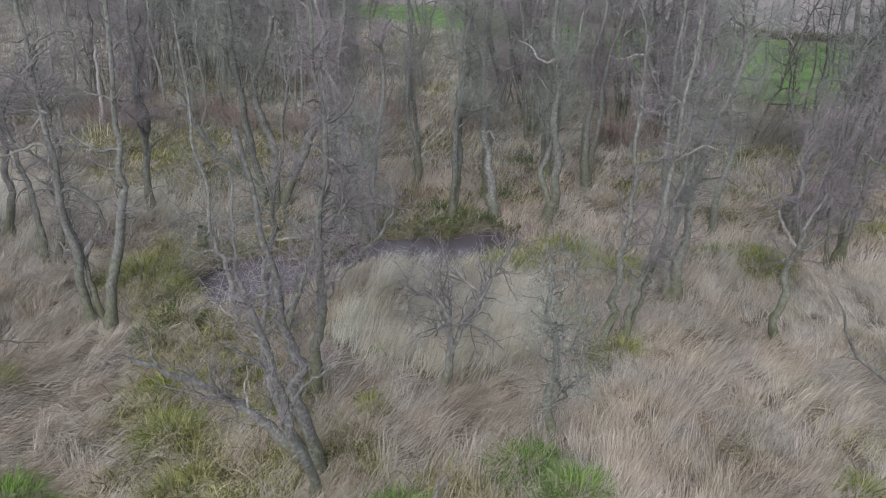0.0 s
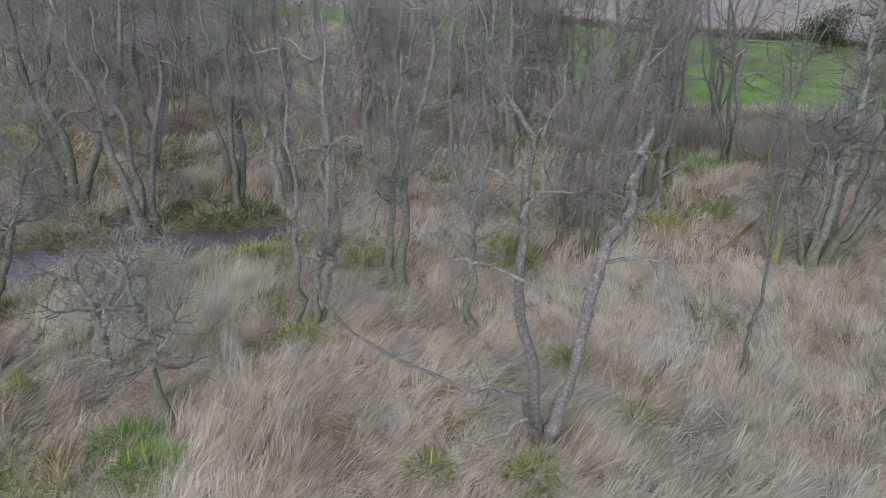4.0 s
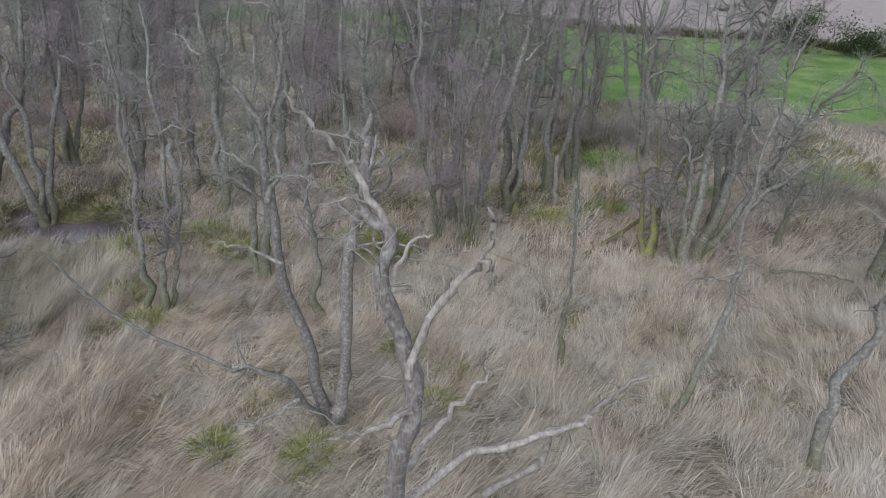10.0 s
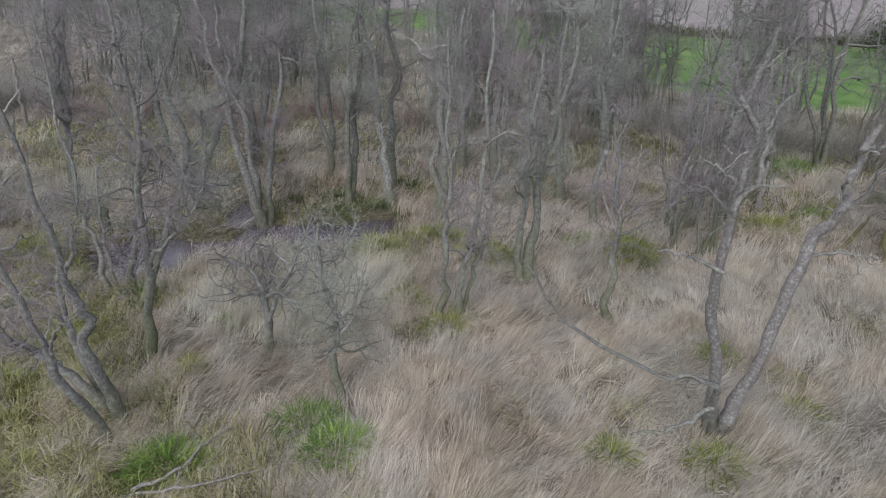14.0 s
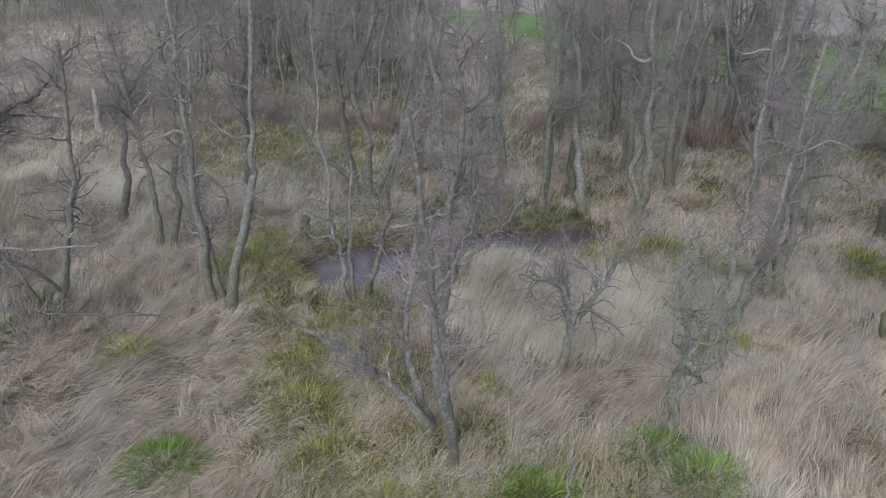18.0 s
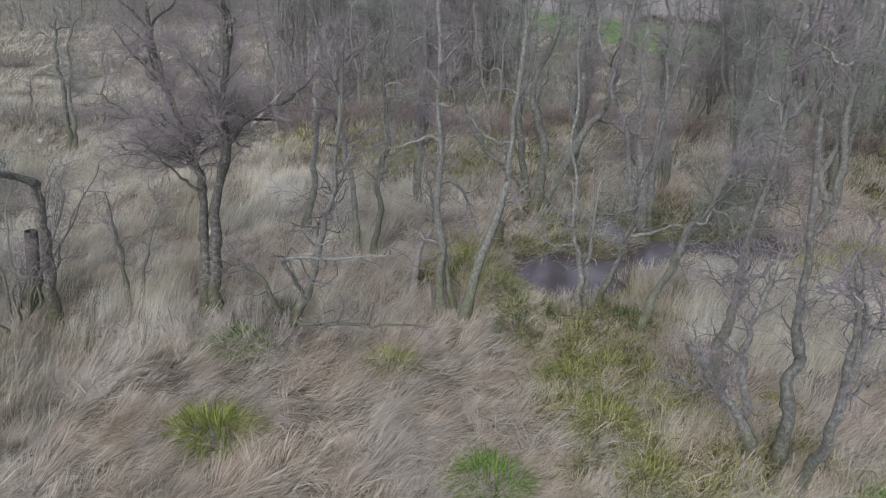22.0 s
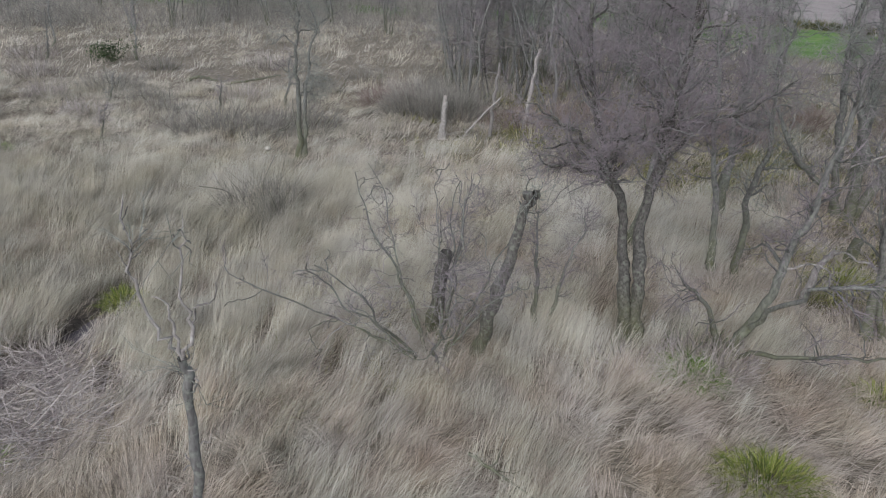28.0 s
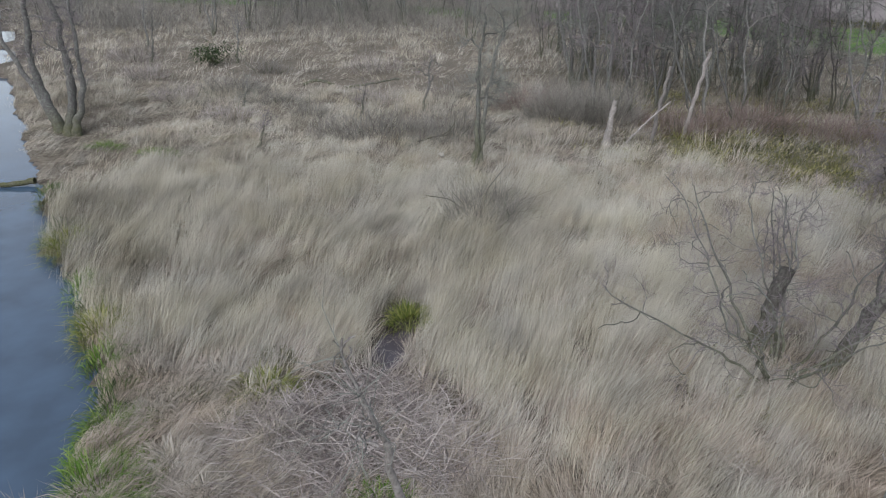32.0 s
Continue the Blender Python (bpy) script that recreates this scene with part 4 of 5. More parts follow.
simple(6.2, 23.5, 10.0, 0.2, 0.0, 0.12, 55, stems=2, limbs=12, branches=100, twigs=700)
simple(8.6, 21.2, 9.5, 0.5, 0.0, 0.09, 56, stems=2, limbs=12, branches=90, twigs=500)
tree("alder_tree", "two slender pale stems at the edge of the pool", "tree", [(at_foot([(-5.41, 13.6, 0), (-5.57, 13.82, 1.58), (-5.83, 14.03, 3.06), (-6.1, 14.7, 7.5)]), 0.075, 0.02), (at_foot([(-4.9, 13.9, 0), (-4.43, 14.15, 1.8), (-4.08, 14.42, 3.75), (-3.4, 15.0, 7.5)]), 0.085, 0.02), (at_foot([(-5.2, 13.7, 0), (-5.3, 13.9, 1.8), (-5.2, 14.3, 4.0)]), 0.06, 0.02)], limbs=14, branches=100, twigs=700, seed=57, bark=M_GREY)
tree("alder_tree", "grey alder leaning over yellow moss", "tree", [(at_foot([(-8.55, 13.1, 0), (-8.17, 13.35, 1.76), (-7.76, 13.58, 3.43), (-7.58, 13.76, 4.71), (-7.42, 14.0, 6.43), (-7.3, 14.4, 9.0)]), 0.12, 0.03), (at_foot([(-9.15, 13.3, 0), (-9.27, 13.63, 2.39), (-9.29, 13.94, 4.58), (-9.34, 14.22, 6.59), (-9.4, 14.6, 9.0)]), 0.10, 0.03), (at_foot([(-8.8, 13.3, 0), (-9.14, 13.74, 1.9), (-9.7, 14.0, 3.8)]), 0.07, 0.02)], limbs=16, branches=130, twigs=900, seed=59)
tree("broken_tree", "short pale broken stub beside reeds", "stump", [(at_foot([(-10.2, 14.8, 0), (-9.93, 14.94, 1.02), (-9.59, 15.03, 1.63)]), 0.09, 0.05)], limbs=0, branches=0, seed=60, bark=M_DEAD)
tree("alder_tree", "large many-stemmed alder stool at the pool", "tree",
     [(at_foot([(-6.4, 20.8, 0), (-6.86, 20.95, 1.07), (-8.31, 21.2, 2.4), (-9.1, 21.5, 3.9)]), 0.14, 0.04), (at_foot([(-6.2, 20.8, 0), (-5.98, 21.1, 2.19), (-6.5, 21.5, 4.42), (-5.85, 21.9, 6.4), (-5.7, 22.2, 9.5)]), 0.17, 0.04),
      (at_foot([(-6.0, 20.85, 0), (-4.7, 21.2, 2.67), (-3.8, 21.5, 4.13), (-3.3, 22.0, 7.0), (-3.0, 22.4, 9.0)]), 0.15, 0.04), (at_foot([(-6.3, 20.9, 0), (-6.9, 21.3, 3.2), (-7.2, 21.8, 6.5), (-7.0, 22.3, 9.5)]), 0.14, 0.04)], limbs=24, branches=220, twigs=2000, limb_len=(0.9, 2.6), seed=61)
tree("alder_tree", "slim alder with a pale forked dead top", "tree", [(at_foot([(-14.2, 17.9, 0), (-13.86, 18.2, 2.12), (-13.52, 18.51, 4.33), (-12.71, 18.66, 5.4), (-11.59, 18.8, 6.43)]), 0.11, 0.025)], limbs=8, branches=60, twigs=300, seed=63, extra=[([(-13.52, 18.51, 4.33), (-14.02, 18.6, 5.02), (-14.2, 18.8, 6.4)], 0.05, 0.02)])
simple(-11.4, 16.1, 7.0, 0.3, 0, 0.08, 65, limbs=10, branches=60, twigs=350)
# twin alder beside the shrubs
tree("alder_tree", "large dark alder with a dense purple twig crown", "tree",
     [(at_foot([(-15.32, 12.35, 0), (-15.34, 12.75, 0.9), (-15.36, 13.2, 1.9), (-15.5, 13.7, 2.9), (-15.72, 14.2, 3.6), (-16.05, 14.4, 4.2), (-16.5, 14.6, 5.6), (-16.7, 14.8, 7.6)]), 0.165, 0.04), (at_foot([(-15.12, 12.4, 0), (-15.15, 12.8, 1.0), (-15.12, 13.3, 2.1), (-14.93, 13.8, 3.5), (-14.75, 14.0, 4.7), (-14.68, 14.2, 6.0), (-14.5, 14.4, 8.6)]), 0.175, 0.045)],
     bark=M_DARK, limbs=34, branches=380, twigs=6000, limb_len=(1.2, 3.3), angle=(25, 70), seed=71, s0=0.5, twig=M_TWIG, up=0.05, twig_r=0.004, twig_len=(0.25, 0.8), fat=1.1,
     extra=[([(-14.93, 13.8, 3.5), (-14.6, 13.9, 4.5), (-13.95, 14.0, 5.1), (-13.0, 14.0, 5.6), (-12.2, 13.8, 6.3)], 0.07, 0.02), ([(-15.8, 14.25, 3.7), (-16.4, 14.2, 4.4), (-17.1, 14.0, 5.0), (-18.0, 13.9, 5.5)], 0.065, 0.02), ([(-15.5, 13.7, 2.9), (-15.9, 13.3, 3.8), (-16.5, 13.0, 4.6)], 0.05, 0.015)])
simple(-19.9, 11.4, 4.1, -0.5, -0.3, 0.032, 73, stems=14, spread=2.9, limbs=36, branches=140, twigs=520, limb_len=(0.6, 1.7), s0=0.35, wiggle=0.42, twig=M_TWIG, bend=1.0, twig_r=0.004, name="willow_shrub", label="low bare many-stemmed willow shrub in reeds", category="shrub")
tree("broken_tree", "thick broken stump with a rotten top", "stump", [(at_foot([(-20.05, 12.4, 0), (-19.95, 12.46, 0.4), (-19.85, 12.57, 1.3), (-19.73, 12.69, 2.2)]), 0.16, 0.12)], limbs=0, branches=0, seed=75, bark=M_DARK)
tree("broken_tree", "crooked dark stem with a hooked broken top", "tree", [(at_foot([(-18.85, 11.5, 0), (-18.6, 11.4, 1.2), (-18.3, 11.3, 2.7), (-18.05, 11.24, 4.0), (-18.03, 10.7, 4.45), (-17.95, 10.0, 4.85)]), 0.12, 0.06)], bark=M_DARK, limbs=5, branches=14, twigs=40, limb_len=(0.3, 0.9), s0=0.5, seed=77, fat=1.3)
simple(-17.4, 12.6, 3.4, 0.4, 0, 0.05, 78, stems=2, limbs=6, branches=30, twigs=120, limb_len=(0.3, 0.9), label="thin dead sapling among reeds")
tree("alder_tree", "leaning mossy alder above fallen logs", "tree", [(at_foot([(-12.97, 12.1, 0), (-12.47, 12.27, 1.21), (-11.95, 12.51, 2.96), (-11.78, 12.65, 3.9), (-11.4, 13.0, 7.0)]), 0.12, 0.03), (at_foot([(-13.1, 12.1, 0), (-13.58, 12.28, 1.29), (-14.3, 12.38, 1.98)]), 0.07, 0.02)], limbs=12, branches=110, twigs=700, seed=79,
     extra=[([(-12.6, 12.2, 0.9), (-12.45, 11.2, 2.2), (-12.3, 10.4, 3.0), (-11.04, 10.28, 3.18), (-9.71, 10.44, 3.3)], 0.06, 0.02), ([(-12.9, 12.0, 0.3), (-12.13, 11.1, 0.9), (-10.87, 11.05, 1.0), (-9.35, 11.15, 1.05)], 0.06, 0.02)])
# slim stems at the reed end
tree("dead_tree", "slim pale dead sapling standing in reeds", "dead tree", [(at_foot([(-22.2, 4.8, 0), (-22.17, 4.9, 1.5), (-22.12, 4.95, 2.8), (-22.02, 4.98, 4.2), (-21.99, 4.98, 4.72)]), 0.06, 0.04)], limbs=3, branches=14, twigs=24, limb_len=(0.2, 0.5), seed=81, bark=M_GREY, limb_bark=M_DEAD, twig=M_TWIG2, s0=0.7,
     extra=[([(-21.99, 4.98, 4.7), (-22.1, 4.98, 4.95), (-22.25, 4.98, 5.2), (-22.33, 4.98, 5.64), (-22.29, 5.0, 6.15), (-22.3, 5.1, 6.65)], 0.026, 0.008), ([(-22.33, 4.98, 5.64), (-22.44, 4.98, 6.02)], 0.01, 0.005),
            ([(-22.0, 4.98, 4.75), (-22.03, 4.98, 5.1), (-22.04, 4.98, 5.4), (-22.2, 4.98, 5.48)], 0.02, 0.006), ([(-21.98, 4.98, 4.75), (-21.8, 4.98, 5.2), (-21.85, 4.98, 5.48), (-21.74, 4.98, 6.12), (-21.68, 4.98, 6.4)], 0.022, 0.005),
            ([(-21.8, 4.98, 5.2), (-21.69, 4.98, 5.42), (-21.54, 4.98, 5.47), (-21.44, 4.98, 5.77)], 0.013, 0.005)])
tree("dead_tree", "pale dead sapling leaning over brush", "dead tree", [(at_foot([(-26.9, 4.6, 0), (-27.1, 4.63, 2.2), (-27.28, 4.66, 3.67), (-27.38, 4.66, 4.14), (-27.51, 4.66, 4.57), (-27.72, 4.66, 5.3)]), 0.06, 0.008)], limbs=5, branches=16, twigs=30, limb_len=(0.2, 0.6), seed=83, bark=M_DEAD, twig=M_TWIG2, s0=0.6,
     extra=[([(-27.39, 4.66, 3.98), (-27.68, 4.66, 4.11), (-27.91, 4.66, 4.16)], 0.018, 0.006)])
simple(-2.4, 18.8, 8.5, -0.6, 0, 0.13, 91, stems=3, spread=1.6, limbs=16, branches=110, twigs=900, bark=M_GREY, label="pale forked alder at the back of the pool")
simple(2.1, 20.3, 7.5, -1.3, 0, 0.14, 93, limbs=10, branches=60, twigs=300, bark=M_GREY, label="grey alder with a broken pale top")
simple(10.9, 25.3, 10.0, 0.3, 0, 0.11, 94, stems=2, limbs=12, branches=80, twigs=500)
simple(4.7, 24.9, 10.0, 0.1, 0, 0.12, 95, stems=2, limbs=12, branches=80, twigs=500)
simple(-12.0, 16.3, 7.0, -0.8, 0, 0.08, 96, limbs=9, branches=50, twigs=300)
simple(-3.9, 12.9, 5.5, 2.2, 0.3, 0.09, 97, limbs=10, branches=70, twigs=500, label="dark alder stem leaning over the moss")
simple(-10.6, 20.5, 9.0, 0.2, 0, 0.10, 98, stems=2, limbs=12, branches=90, twigs=700, twig=M_TWIG)
simple(-4.4, 24.0, 10.0, 0.2, 0, 0.12, 99, stems=3, spread=1.0, limbs=14, branches=100, twigs=900, twig=M_TWIG)
simple(-1.0, 23.0, 9.5, -0.3, 0, 0.10, 101, stems=2, spread=1.0, limbs=12, branches=90, twigs=700)
simple(19.2, 17.2, 4.5, 0.8, 0, 0.10, 102, stems=3, spread=0.9, limbs=12, branches=70, twigs=400, bark=M_MOSSY, label="mossy low stool with dark crooked stems")
simple(-27.3, 25.1, 6.2, 0.2, -0.2, 0.10, 85, stems=2, spread=0.5, limbs=12, branches=70, twigs=400, label="lone slim bare tree in dry meadow")
tree("willow_tree", "many-stemmed grey willow on the river bank", "tree", [(at_foot([(-47.5, 27, 0), (-48.2, 27.31, 2.23), (-48.3, 27.63, 4.48), (-48.0, 28.3, 9.0)]), 0.22, 0.05), (at_foot([(-47.1, 27, 0), (-46.7, 27.43, 3.06), (-47.0, 27.77, 5.5), (-47.0, 28.3, 9.0)]), 0.2, 0.05), (at_foot([(-46.8, 27.05, 0), (-46.0, 27.4, 3.0), (-46.2, 27.9, 6.5)]), 0.16, 0.04), (at_foot([(-47.4, 27.1, 0), (-49.2, 27.5, 3.0), (-50.5, 27.9, 6.0)]), 0.16, 0.04)], limbs=18, branches=130, twigs=900, seed=87, bark=M_GREY)

# ---- the wood behind ----
WOOD = "alder wood behind the marsh"
far_kinds = []
for s in range(6):
    far_kinds.append(simple(200 + 12 * s, -200, 10.5 + s % 3, (-1.2, 0.9, 0.0, 1.5, -0.6, 0.5)[s], 0, 0.075 + 0.008 * s, 200 + s, stems=(2, 2, 3, 1, 3, 4)[s], spread=1.9, bend=0.75, limbs=22, branches=60, twigs=560, spikes=1.8, wiggle=0.36, up=0.008, angle=(40, 90), twig_r=0.006, fat=0.8, splitlimbs=False, twig_len=(0.5, 1.3), limb_len=(1.1, 3.2), s0=0.25, twig=M_TWIG2 if s in (2, 4) else M_TWIG, group=WOOD, bark=M_GREY if s == 4 else M_DARK if s in (0, 3) else M_BARK, label="tall bare pale alder of the dense wood" if s == 4 else "tall bare dark alder of the dense wood"))
q = np.random.default_rng(77)


def wooded(x, y):
    if y < np.interp(x, (-24, -20, -10, -3, 4, 10, 16, 26, 30), (36, 33, 35, 34.5, 36, 33, 27, 31, 44)):
        return 0.0
    v = 1.0
    if x > 14:
        v = (0.8 if x < 22 else 0.3) if y < 40 else 0.12
    if x < -24:
        v = 0.0 if y < 58 else 0.5
    if y > 38 and x > -6:
        v *= 0.4
    return v


spots = []
while len(spots) < 118:
    x, y = q.uniform(-75, 40), 25 + 72 * q.random() ** 1.8
    if q.random() < wooded(x, y) and all((x - a) ** 2 + (y - b) ** 2 > 2.0 for a, b in spots):
        spots.append((x, y))
while len(spots) < 150:
    x, y = q.uniform(-22, -6), q.uniform(31, 46)
    if all((x - a) ** 2 + (y - b) ** 2 > 1.2 for a, b in spots):
        spots.append((x, y))
while len(spots) < 158:
    x, y = q.uniform(14, 27), q.uniform(24.5, 36)
    if all((x - a) ** 2 + (y - b) ** 2 > 1.2 for a, b in spots):
        spots.append((x, y))
while len(spots) < 182:
    x, y = q.uniform(2, 18), q.uniform(29, 43)
    if all((x - a) ** 2 + (y - b) ** 2 > 1.0 for a, b in spots):
        spots.append((x, y))
first = set()
for x, y in spots:
    k = int(q.integers(0, 6))
    m = pose(x, y, foot(x, y), 0, 0, q.uniform(-50, 50)) @ Matrix.Diagonal((*[q.uniform(0.8, 1.1)] * 3, 1))
    if k in first:
        copy_thing(far_kinds[k], m)
    else:
        first.add(k)
        far_kinds[k].matrix_basis = m

# ---- low growth ----
def spike_field(name, label, x, y, z, h, lean, mat, rad=0.006, category="undergrowth"):
    """Thin pointed stems standing or leaning, as one mass."""
    n = len(x)
    d = np.stack([rng.normal(size=n) * lean, rng.normal(size=n) * lean + 0.1, np.ones(n)], 1)
    d /= np.linalg.norm(d, axis=1, keepdims=True)
    a = np.stack([x, y, z], 1)
    b = a + d * h[:, None] * 0.55 + rng.normal(size=(n, 3)) * 0.05 * h[:, None]
    c = b + (d + rng.normal(size=(n, 3)) * 0.35) * h[:, None] * 0.45
    tp = np.stack([a, b, c], 1)
    sp = np.stack([b, b + (d + rng.normal(size=(n, 3)) * 0.6) * h[:, None] * 0.4], 1)
    ob = link_mesh(name, *sprays(tp, np.full((n, 3), rad), sp, np.full((n, 2), rad * 0.7)), mat)
    return tagged(ob, label, category, kind="stuff")


def under_share(x, y):
    w = np.maximum(smooth(22, 33, y), 0.8 * smooth(25, 29, y) * smooth(-6, -10, x)) * smooth(-26, -20, x) * smooth(32, 24, x)
    return w * (0.25 + 0.75 * smooth(-0.2, 0.4, vnoise(x * 0.3, y * 0.3, 61)))


x, y = scatter(34000, -28, 32, 20, 56, rng)
ok = keep(x, y, under_share(x, y) * (1 - field(x, y)) * (1 - pond(x, y)))
x, y = x[ok], y[ok]
spike_field("undergrowth", "tangled grey-brown undergrowth below the alders", x, y, ground_z(x, y), 0.4 + 1.1 * rng.random(len(x)) ** 2, 0.45, M_THICKET)
x, y = scatter(24000, -95, -22, 52, 95, rng)
ok = keep(x, y, (0.2 + 0.8 * smooth(-0.1, 0.3, vnoise(x * 0.12, y * 0.12, 63))) * smooth(52, 62, y) * (1 - river(x, y)))
x, y = x[ok], y[ok]
spike_field("thicket", "distant grey willow thicket beyond the meadow", x, y, ground_z(x, y), 1.2 + 2.3 * rng.random(len(x)), 0.65, M_THICKET, 0.016, "thicket")


def bush(name, label, bx, by, w, d, h, n, mat, lean=0.6, rad=0.009):
    """A low rounded mass of fine stems."""
    a = rng.random(n) * 6.283
    r = np.sqrt(rng.random(n))
    x, y = bx + w * r * np.cos(a), by + d * r * np.sin(a)
    hh = h * np.sqrt(np.maximum(1 - r * r, 0.1)) * (0.5 + 0.7 * rng.random(n))
    t = thing(name, bx, by, foot(bx, by) + 0.1, label, "shrub")
    v = np.stack([x - bx, y - by, ground_z(x, y) - foot(bx, by) - 0.1], 1)
    dd = np.stack([np.cos(a) * r * lean + rng.normal(size=n) * 0.3, np.sin(a) * r * lean + rng.normal(size=n) * 0.3, np.ones(n)], 1)
    b = v + dd * hh[:, None] * 0.55
    c = b + (dd + rng.normal(size=(n, 3)) * 0.4) * hh[:, None] * 0.45
    s = np.repeat(b, 2, 0)
    e = s + (np.repeat(dd, 2, 0) + rng.normal(size=(2 * n, 3)) * 0.7) * np.repeat(hh, 2)[:, None] * 0.4
    p = part("twig_mass", sprays(np.stack([v, b, c], 1), np.full((n, 3), rad), np.stack([s, e], 1), np.full((2 * n, 2), rad * 0.7)), mat, t)
    p["kind"] = "stuff"
    for j in range(7):
        w0 = np.array([b[j, 0] * 0.5, b[j, 1] * 0.5, v[j, 2] - 0.05])
        way = np.stack([w0, w0 * 0.4 + b[j] * 0.6, b[j], c[j]])
        part("stem", tube_arrays(spline(way, 8)[None], np.linspace(0.028, 0.010, 8)[None] * (0.6 + 0.3 * h), 5), M_BARK, t)
    return t


bush("willow_bush", "low grey bare bush standing in pale reeds", -26.7, 18.6, 1.3, 0.9, 1.9, 260, M_THICKET)
bush("willow_bush", "wide low grey thicket in the dry meadow", -32.0, 28.2, 3.6, 1.3, 1.6, 430, M_THICKET, rad=0.012)
bush("willow_bush", "wide low grey thicket in the dry meadow", -28.6, 29.6, 2.2, 1.2, 1.5, 260, M_THICKET, rad=0.012)
bush("willow_bush", "bare grey bush at the open end of the marsh", 26.8, 21.8, 1.9, 1.1, 1.7, 330, M_THICKET)
bush("willow_bush", "bare grey bush at the open end of the marsh", 29.8, 20.6, 1.9, 1.1, 1.5, 330, M_THICKET)
bush("willow_bush", "low grey bare bush in the meadow", -42.5, 36.0, 2.2, 1.2, 1.4, 350, M_THICKET)
bush("willow_bush", "low reddish bare bush in the meadow", -40.6, 30.5, 1.6, 0.9, 0.9, 220, M_BRUSH)
bush("willow_bush", "brown bramble thicket beside the wood edge", -22.6, 33.6, 2.2, 1.4, 2.2, 700, M_THICKET)
bush("willow_bush", "brown bramble thicket beside the wood edge", -20.8, 32.4, 1.8, 1.2, 2.4, 500, M_THICKET)
bush("bramble_bush", "low grey bramble below the leaning alder", -13.6, 11.6, 1.2, 0.7, 0.9, 320, M_BRUSH)
bush("bramble_bush", "low grey bramble round the alder foot", -15.4, 11.5, 0.9, 0.5, 0.7, 200, M_BRUSH)
bush("willow_bush", "bare brown bush between the marsh and pasture", 24.5, 27.5, 2.2, 1.5, 2.0, 500, M_THICKET)
bush("willow_bush", "bare brown bush between the marsh and pasture", 28.5, 30.5, 2.4, 1.5, 1.6, 500, M_THICKET)
bush("willow_bush", "bare brown bush between the marsh and pasture", 20.5, 29.5, 2.2, 1.3, 2.0, 500, M_THICKET)
bush("willow_bush", "bare purple-grey bush before the pasture", 16.5, 31.0, 2.6, 1.5, 2.3, 600, M_THICKET)


for j, (cx, cy, w, h) in enumerate(((-36.5, 31.5, 1.0, 1.1), (-45.0, 33.5, 1.4, 1.2), (-39.0, 34.0, 1.2, 0.9), (-33.5, 35.0, 1.5, 1.0), (-29.5, 37.5, 1.6, 1.2), (-50.5, 40.0, 1.6, 1.4), (-43.0, 43.0, 1.6, 1.2), (-35.5, 44.5, 2.0, 1.4), (-27.5, 42.0, 1.8, 1.5), (-55.0, 46.0, 2.0, 1.6))):
    bush("willow_bush", "small bare brown bush in the grey meadow", cx, cy, w, w * 0.6, h, 170, M_BRUSH if j % 2 else M_THICKET)
for j, (cx, cy, h) in enumerate(((-37.4, 26.6, 1.6), (-40.8, 33.0, 1.8), (-33.8, 31.6, 2.0), (-46.5, 46.0, 4.5), (-30.6, 33.4, 3.2), (-52.0, 43.5, 3.8), (-56.0, 50.0, 5.0))):
    simple(cx, cy, h, 0.4, 0, 0.035 + 0.008 * h, 400 + j, limbs=6, branches=16, twigs=60, limb_len=(0.25 * h, 0.5 * h), splitlimbs=False, name="dead_tree", label="small dead sapling in the dry meadow", category="dead tree", bark=M_GREY)


def leafy(name, label, bx, by, w, d, h, n, mat, category="bush"):
    """An evergreen mass of small leaf blades on stems, uneven in outline."""
    t = thing(name, bx, by, foot(bx, by) + 0.1, label, category)
    c = rng.normal(size=(14, 3)) * np.array([w, d, h * 0.3]) * 0.5 + np.array([0, 0, h * 0.55])
    k = rng.integers(0, 14, n)
    p = c[k] + rng.normal(size=(n, 3)) * np.array([w, d, h * 0.5]) * 0.32
    p[:, 2] = np.maximum(p[:, 2], 0.05)
    v, f = blades(p[:, 0], p[:, 1], p[:, 2], rng.random(n) * 6.283, rng.normal(size=n) * 0.7, 0.10 * h ** 0.5 + 0.10 * rng.random(n), np.full(n, 0.06 * h ** 0.5), 0.4 + rng.random(n) * 0.4, rng)
    part("foliage", (v, f), mat, t)["kind"] = "stuff"
    s = np.zeros((14, 6, 3))
    for j in range(6):
        s[:, j] = c * (j / 5) + np.array([0.04, 0, 0]) * math.sin(j)
    part("stem_mass", tube_arrays(s, np.linspace(0.05, 0.02, 6)[None].repeat(14, 0), 5), M_BARK, t)["kind"] = "stuff"
    return t


leafy("ivy_bush", "dark green ivy bush on a fallen tree", -47.8, 45.0, 1.7, 0.9, 1.5, 800, M_LEAF)
leafy("holly_tree", "dark evergreen tree in the pasture hedge", 43.0, 58.5, 2.0, 1.6, 3.8, 3200, M_LEAF, "tree")
leafy("holly_tree", "dark evergreen bush in the pasture hedge", 47.5, 56.5, 2.0, 1.4, 2.6, 2500, M_LEAF, "tree")


